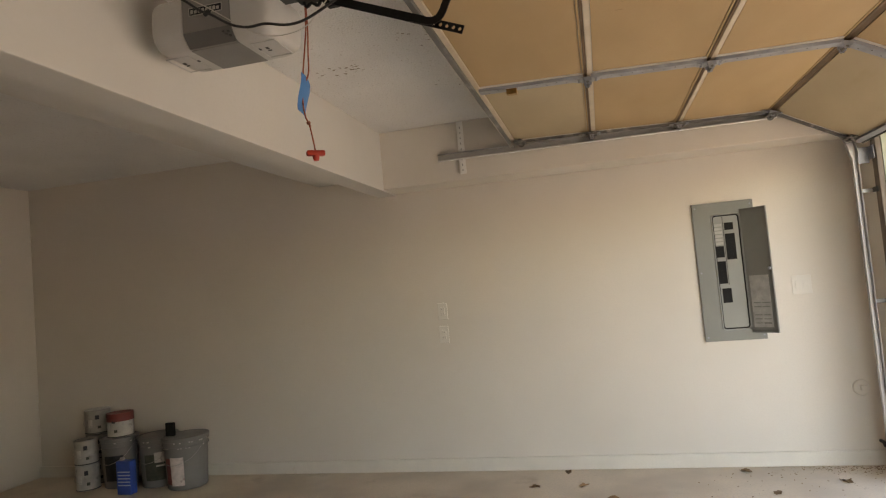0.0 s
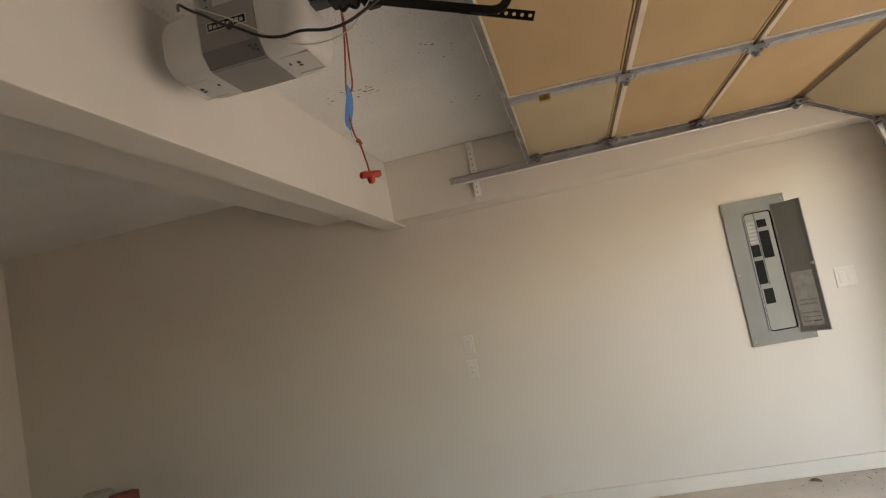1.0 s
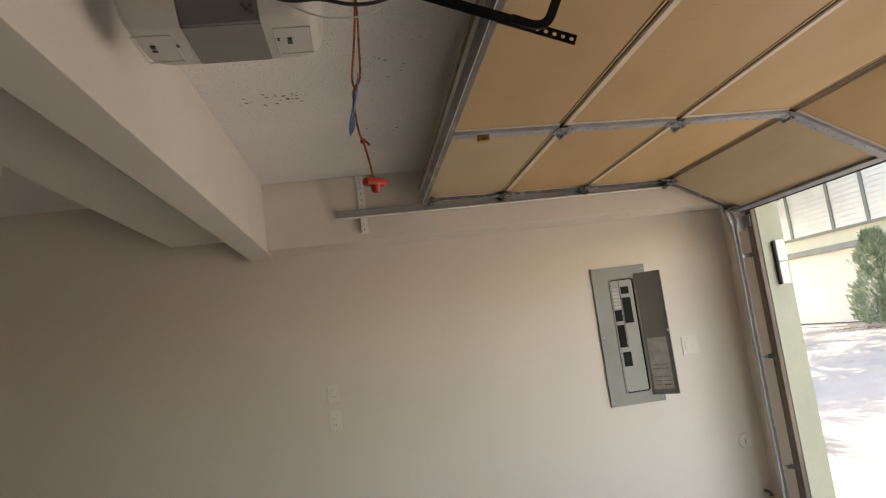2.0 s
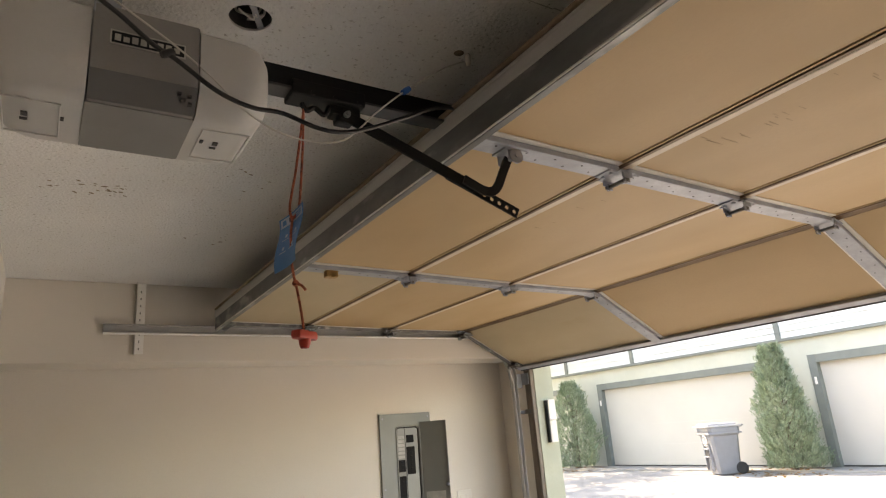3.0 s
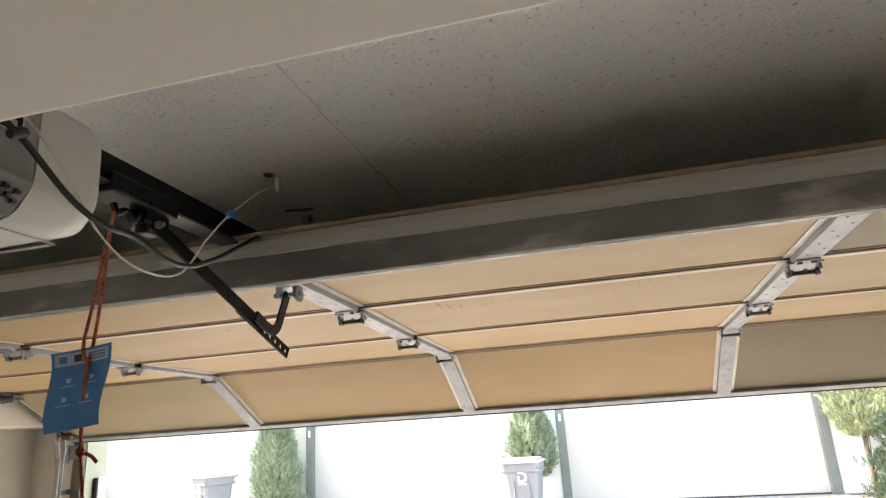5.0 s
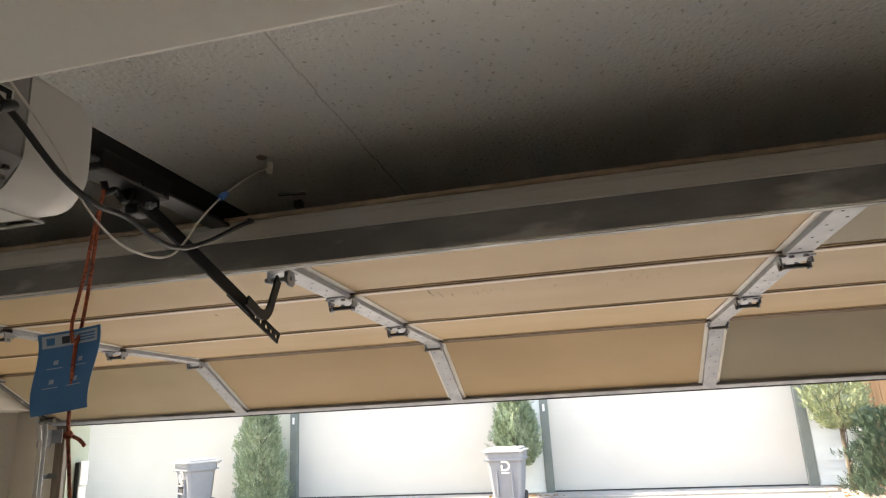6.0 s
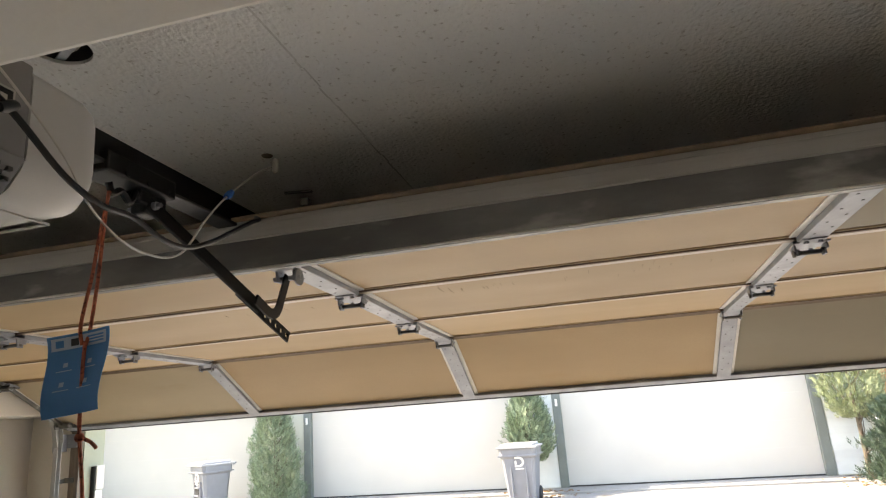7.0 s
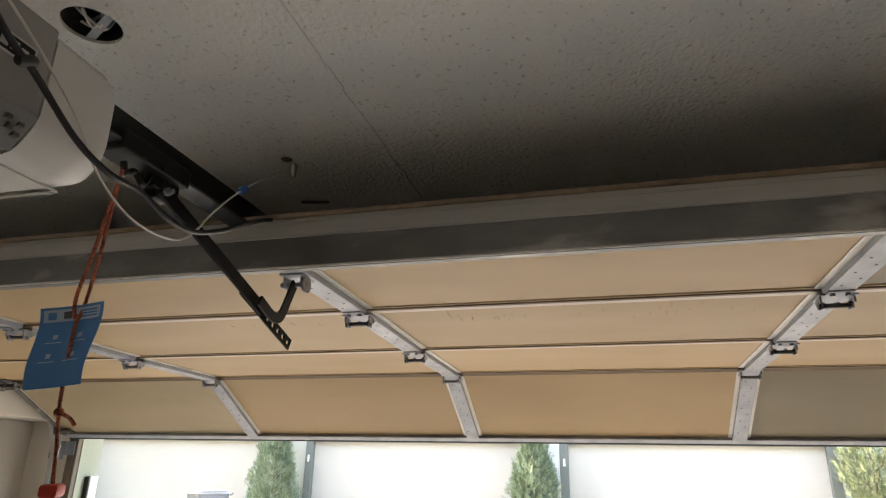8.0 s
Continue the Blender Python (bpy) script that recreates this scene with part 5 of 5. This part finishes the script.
# ---- bins, shrubs, fence, trees ----
def wheelie_bin(x, y, turn, label, pocket=True):
    t = thing("wheeled_bin", (x, y, ground_z(x) - 0.012), label, "bin", "wheeled bins")
    T = pose(x, y, ground_z(x) - 0.012, 0, 0, turn)
    bm = bmesh.new()
    rows = []
    for z, wx, wy, dx in ((0.02, 0.23, 0.24, 0.02), (0.10, 0.25, 0.26, 0.015), (0.80, 0.31, 0.325, 0.0), (0.83, 0.335, 0.35, 0.0), (0.93, 0.345, 0.36, 0.0), (0.98, 0.345, 0.36, 0.0)):
        rows.append([bm.verts.new(T @ Vector((dx + sx * wx, sy * wy, z))) for sx, sy in ((-1, -0.82), (-0.82, -1), (0.82, -1), (1, -0.82), (1, 0.82), (0.82, 1), (-0.82, 1), (-1, 0.82))])
    for a, b in zip(rows, rows[1:]):
        for i in range(8):
            bm.faces.new((a[i], a[(i + 1) % 8], b[(i + 1) % 8], b[i]))
    bm.faces.new(rows[0])
    bm.faces.new(rows[-1])
    part("bin_body", bm, M["bin"], t)
    bm = bmesh.new()
    box(bm, -0.40, 0.37, -0.385, 0.385, 0.985, 1.02, bevel=0.012, m=T)
    box(bm, -0.33, 0.31, -0.32, 0.32, 1.015, 1.065, bevel=0.025, m=T)
    part("bin_lid", bm, M["binlid"], t, "pale grey lid")
    bm = bmesh.new()
    tube(bm, [T @ Vector(p) for p in ((0.36, -0.30, 0.96), (0.43, -0.30, 1.0), (0.43, 0.30, 1.0), (0.36, 0.30, 0.96))], 0.016, 8, 1)
    part("bin_handle", bm, M["bin"], t)
    for s in (-1, 1):
        bm = bmesh.new()
        lathe(bm, [(0.11, -0.03), (0.125, -0.015), (0.125, 0.015), (0.11, 0.03)], 20, T @ pose(0.27, s * 0.27, 0.126, 90))
        part("bin_wheel", bm, M["rubber"], t, "black wheel")
    if pocket:
        bm = bmesh.new()
        box(bm, -0.318, -0.285, -0.095, 0.095, 0.385, 0.515, bevel=0.004, m=T)
        part("lift_pocket", bm, M["rubber"], t, "dark lift pocket")
        for z in (0.36, 0.52):
            bm = bmesh.new()
            box(bm, -0.345, -0.280, -0.125, 0.125, z, z + 0.030, bevel=0.006, m=T)
            part("lift_bar", bm, M["bin"], t, "moulded lift bar")
    bm = bmesh.new()
    for y in (-0.155, 0.13):
        box(bm, -0.322, -0.255, y, y + 0.025, 0.10, 0.66, bevel=0.008, m=T)
    part("front_rib", bm, M["bin"], t, "moulded front ribs")
    bm = bmesh.new()
    box(bm, -0.331, -0.300, -0.07, 0.06, 0.655, 0.675, m=T)
    part("sticker", bm, M["plate"], t, "small white sticker")
    bm = bmesh.new()
    box(bm, -0.358, 0.358, -0.372, 0.372, 0.835, 0.865, bevel=0.008, m=T)
    part("rim_band", bm, M["bin"], t, "moulded rim band")
    bm = bmesh.new()
    C = T @ pose(-0.335, -0.02, 0.74)
    for k in range(11):
        a = radians(-90 + 18 * k)
        box(bm, -0.004, 0.001, -0.085 * math.cos(a) - 0.018, -0.085 * math.cos(a) + 0.018, 0.075 * math.sin(a) - 0.018, 0.075 * math.sin(a) + 0.018, m=C)
    box(bm, -0.004, 0.001, 0.0, 0.07, -0.092, -0.060, m=C)
    box(bm, -0.004, 0.001, 0.0, 0.07, 0.060, 0.092, m=C)
    box(bm, -0.004, 0.001, 0.040, 0.075, -0.05, 0.02, m=C)
    box(bm, -0.004, 0.001, -0.09, 0.07, -0.135, -0.115, m=C)
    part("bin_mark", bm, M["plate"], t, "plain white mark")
    return t


wheelie_bin(11.55, 10.15, -32, "grey wheeled bin with a pale lid beside a shrub")
wheelie_bin(11.30, 3.22, -4, "grey wheeled bin with a white mark before a shrub", pocket=False)


def sprigs(name, centre_fn, count, size, mat, parent, seed, lean=0.6):
    """A crown of many small feathery sprays, each a fan of thin pointed blades."""
    r = np.random.RandomState(seed)
    verts, faces = [], []
    for _ in range(count):
        p, out = centre_fn(r)
        d = Vector((out[0], out[1], 0)) * lean + Vector((0, 0, 1)) + Vector(r.normal(0, 0.30, 3))
        d.normalize()
        s = size * r.uniform(0.5, 1.6)
        a = d.orthogonal().normalized()
        a.rotate(Matrix.Rotation(r.uniform(0, 6.28), 3, d))
        root = Vector(p)
        for k in range(6):
            w = (1, -1)[k % 2] * (0.75 - 0.11 * k) * r.uniform(0.7, 1.2)
            q = (d + a * w).normalized()
            side = (a - d * w).normalized()
            b0 = root + d * s * 0.16 * k
            u = s * (0.62 - 0.05 * k)
            n = len(verts)
            verts += [b0, b0 + q * u * 0.45 + side * u * 0.13, b0 + q * u, b0 + q * u * 0.45 - side * u * 0.13]
            faces.append((n, n + 1, n + 2, n + 3))
    me = bpy.data.meshes.new(name)
    me.from_pydata([tuple(v) for v in verts], [], faces)
    me.materials.append(mat)
    ob = new(name, me)
    ob.parent = parent
    ob.matrix_parent_inverse = parent.matrix_world.inverted()
    return ob


def shrub(x, y, height, radius, label, mat, seed, count=5200, base=0.1, point=0.8, size=0.09, bare=0.0):
    z0 = ground_z(x) - 0.012
    t = thing("shrub", (x, y, z0), label, "shrub", "shrubs by the garages")
    rr = random.Random(seed)
    bm = bmesh.new()
    tube(bm, [(x, y, z0), (x + 0.03, y, z0 + height * 0.4), (x, y + 0.03, z0 + height * 0.9)], [0.06, 0.04, 0.012], 8)
    trunk = part("trunk", bm, M["bark"], t, "brown trunk", True)
    for k in range(9):
        a, h = rr.uniform(0, 6.28), height * (0.12 + 0.08 * k)
        q = radius * 0.75 * (1 - 0.6 * h / height)
        bm = bmesh.new()
        tube(bm, [(x, y, z0 + h), (x + q * 0.6 * math.cos(a), y + q * 0.6 * math.sin(a), z0 + h + 0.15), (x + q * math.cos(a), y + q * math.sin(a), z0 + h + 0.4)], [0.022, 0.014, 0.005], 6, 3)
        part("limb", bm, M["bark"], trunk)
    lumps = [(rr.uniform(0, 6.28), rr.uniform(0, 1), rr.uniform(-0.5, 0.5)) for _ in range(46)]

    def where(r):
        h = bare + (1 - bare) * r.uniform(0, 1) ** 1.15
        a = r.uniform(0, 2 * math.pi)
        prof = (min(1.0, (h - bare + base + 0.02) / 0.22) ** 0.5) * (1 - h ** 1.6 * point)
        k = 1.0
        for la, lh, amp in lumps:
            da = math.atan2(math.sin(a - la), math.cos(a - la))
            k += amp * math.exp(-(da * da) / 0.12 - (h - lh) ** 2 / 0.008)
        q = radius * prof * k * (r.uniform(0.25, 1) ** 0.4) * (1 + 0.13 * abs(r.normal()))
        return (x + q * math.cos(a), y + q * math.sin(a), z0 + 0.08 + h * height), (math.cos(a), math.sin(a))

    sprigs("crown", where, count, size, mat, t, seed)
    return t


shrub(12.0, 15.15, 2.30, 0.60, "tall green conifer shrub between two garage doors", M["leaf"], 3, 6000, 0.1, 0.72, 0.09)
shrub(12.0, 8.84, 2.45, 0.52, "tall pointed green conifer shrub beside a garage door", M["leaf"], 5, 8500, 0.12, 0.74, 0.085)
shrub(12.15, 3.12, 2.10, 0.56, "loose green conifer shrub behind the wheeled bin", M["leaf"], 8, 4200, 0.0, 0.72, 0.11, 0.25)
shrub(12.1, -2.98, 2.20, 0.62, "dry pale green shrub with bare stems", M["leafdry"], 11, 2600, 0.0, 0.35, 0.10, 0.45)
shrub(11.2, -3.55, 1.35, 0.80, "dense dark green shrub beside the alley", M["leafdark"], 13, 7500, 0.2, 0.5, 0.085)
fence = thing("fence", (12.5, -4.6, GZ), "reddish cedar board fence beside the building", "fence")
for k in range(16):
    bm = bmesh.new()
    box(bm, 12.50, 12.522, -3.47 - 0.145 * k - 0.14, -3.47 - 0.145 * k, GZ - 0.1, 2.55 + 0.02 * (k % 3), bevel=0.003)
    part("board", bm, M["fence"], fence)
bm = bmesh.new()
box(bm, 12.523, 12.57, -5.78, -3.47, 2.2, 2.29)
part("fence_rail", bm, M["fence"], fence)
# leaf litter below the shrubs
r5 = random.Random(31)
bm = bmesh.new()
for _ in range(500):
    cx, cy = r5.choice(((12.0, 15.35), (12.0, 8.95), (12.1, 3.0), (12.0, -3.3)))
    x, y = min(12.6, cx + r5.gauss(-0.2, 0.35)), cy + r5.gauss(0, 0.5)
    s = r5.uniform(0.02, 0.06)
    zz = (GZ + 0.006) if x > FX - 0.75 else ground_z(x) - 0.010
    box(bm, -s / 2, s / 2, -s / 3, s / 3, 0, s * 0.25, m=pose(x, y, zz, 0, 0, r5.uniform(0, 180)))
tagged(part("leaf_litter", bm, M["litter"]), "dry leaf litter below the shrubs", "leaf litter", "", "stuff")


def street_tree(x, y, height, spread, seed, count):
    z0 = ground_z(x) - 0.012
    t = thing("street_tree", (x, y, z0), "leafy tree that shades the alley", "tree", "alley trees")
    rr = random.Random(seed)
    bm = bmesh.new()
    tube(bm, [(x, y, z0 - 0.1), (x + 0.1, y, height * 0.4), (x, y + 0.1, height * 0.85)], [0.20, 0.13, 0.04], 10)
    trunk = part("trunk", bm, M["bark"], t, "", True)
    tips = []
    for k in range(14):
        a, h = rr.uniform(0, 6.28), height * rr.uniform(0.45, 0.8)
        q = spread * rr.uniform(0.5, 1.0)
        tip = (x + q * math.cos(a), y + q * math.sin(a), h + rr.uniform(0.2, 1.2))
        tips.append(tip)
        bm = bmesh.new()
        tube(bm, [(x, y, h - 0.5), (x + q * 0.5 * math.cos(a), y + q * 0.5 * math.sin(a), h + 0.2), tip], [0.07, 0.04, 0.012], 6, 3)
        part("limb", bm, M["bark"], trunk)

    def where(r):
        c = tips[r.randint(len(tips))]
        d = r.normal(0, 0.42, 3)
        return (c[0] + d[0], c[1] + d[1], c[2] + d[2] * 0.7), (d[0], d[1])

    sprigs("crown", where, count, 0.5, M["leaf"], t, seed, 1.2)


street_tree(6.6, 15.6, 6.8, 2.8, 41, 1300)
street_tree(9.6, 20.0, 7.5, 3.0, 42, 1300)
street_tree(4.4, 13.2, 6.0, 2.1, 43, 460)
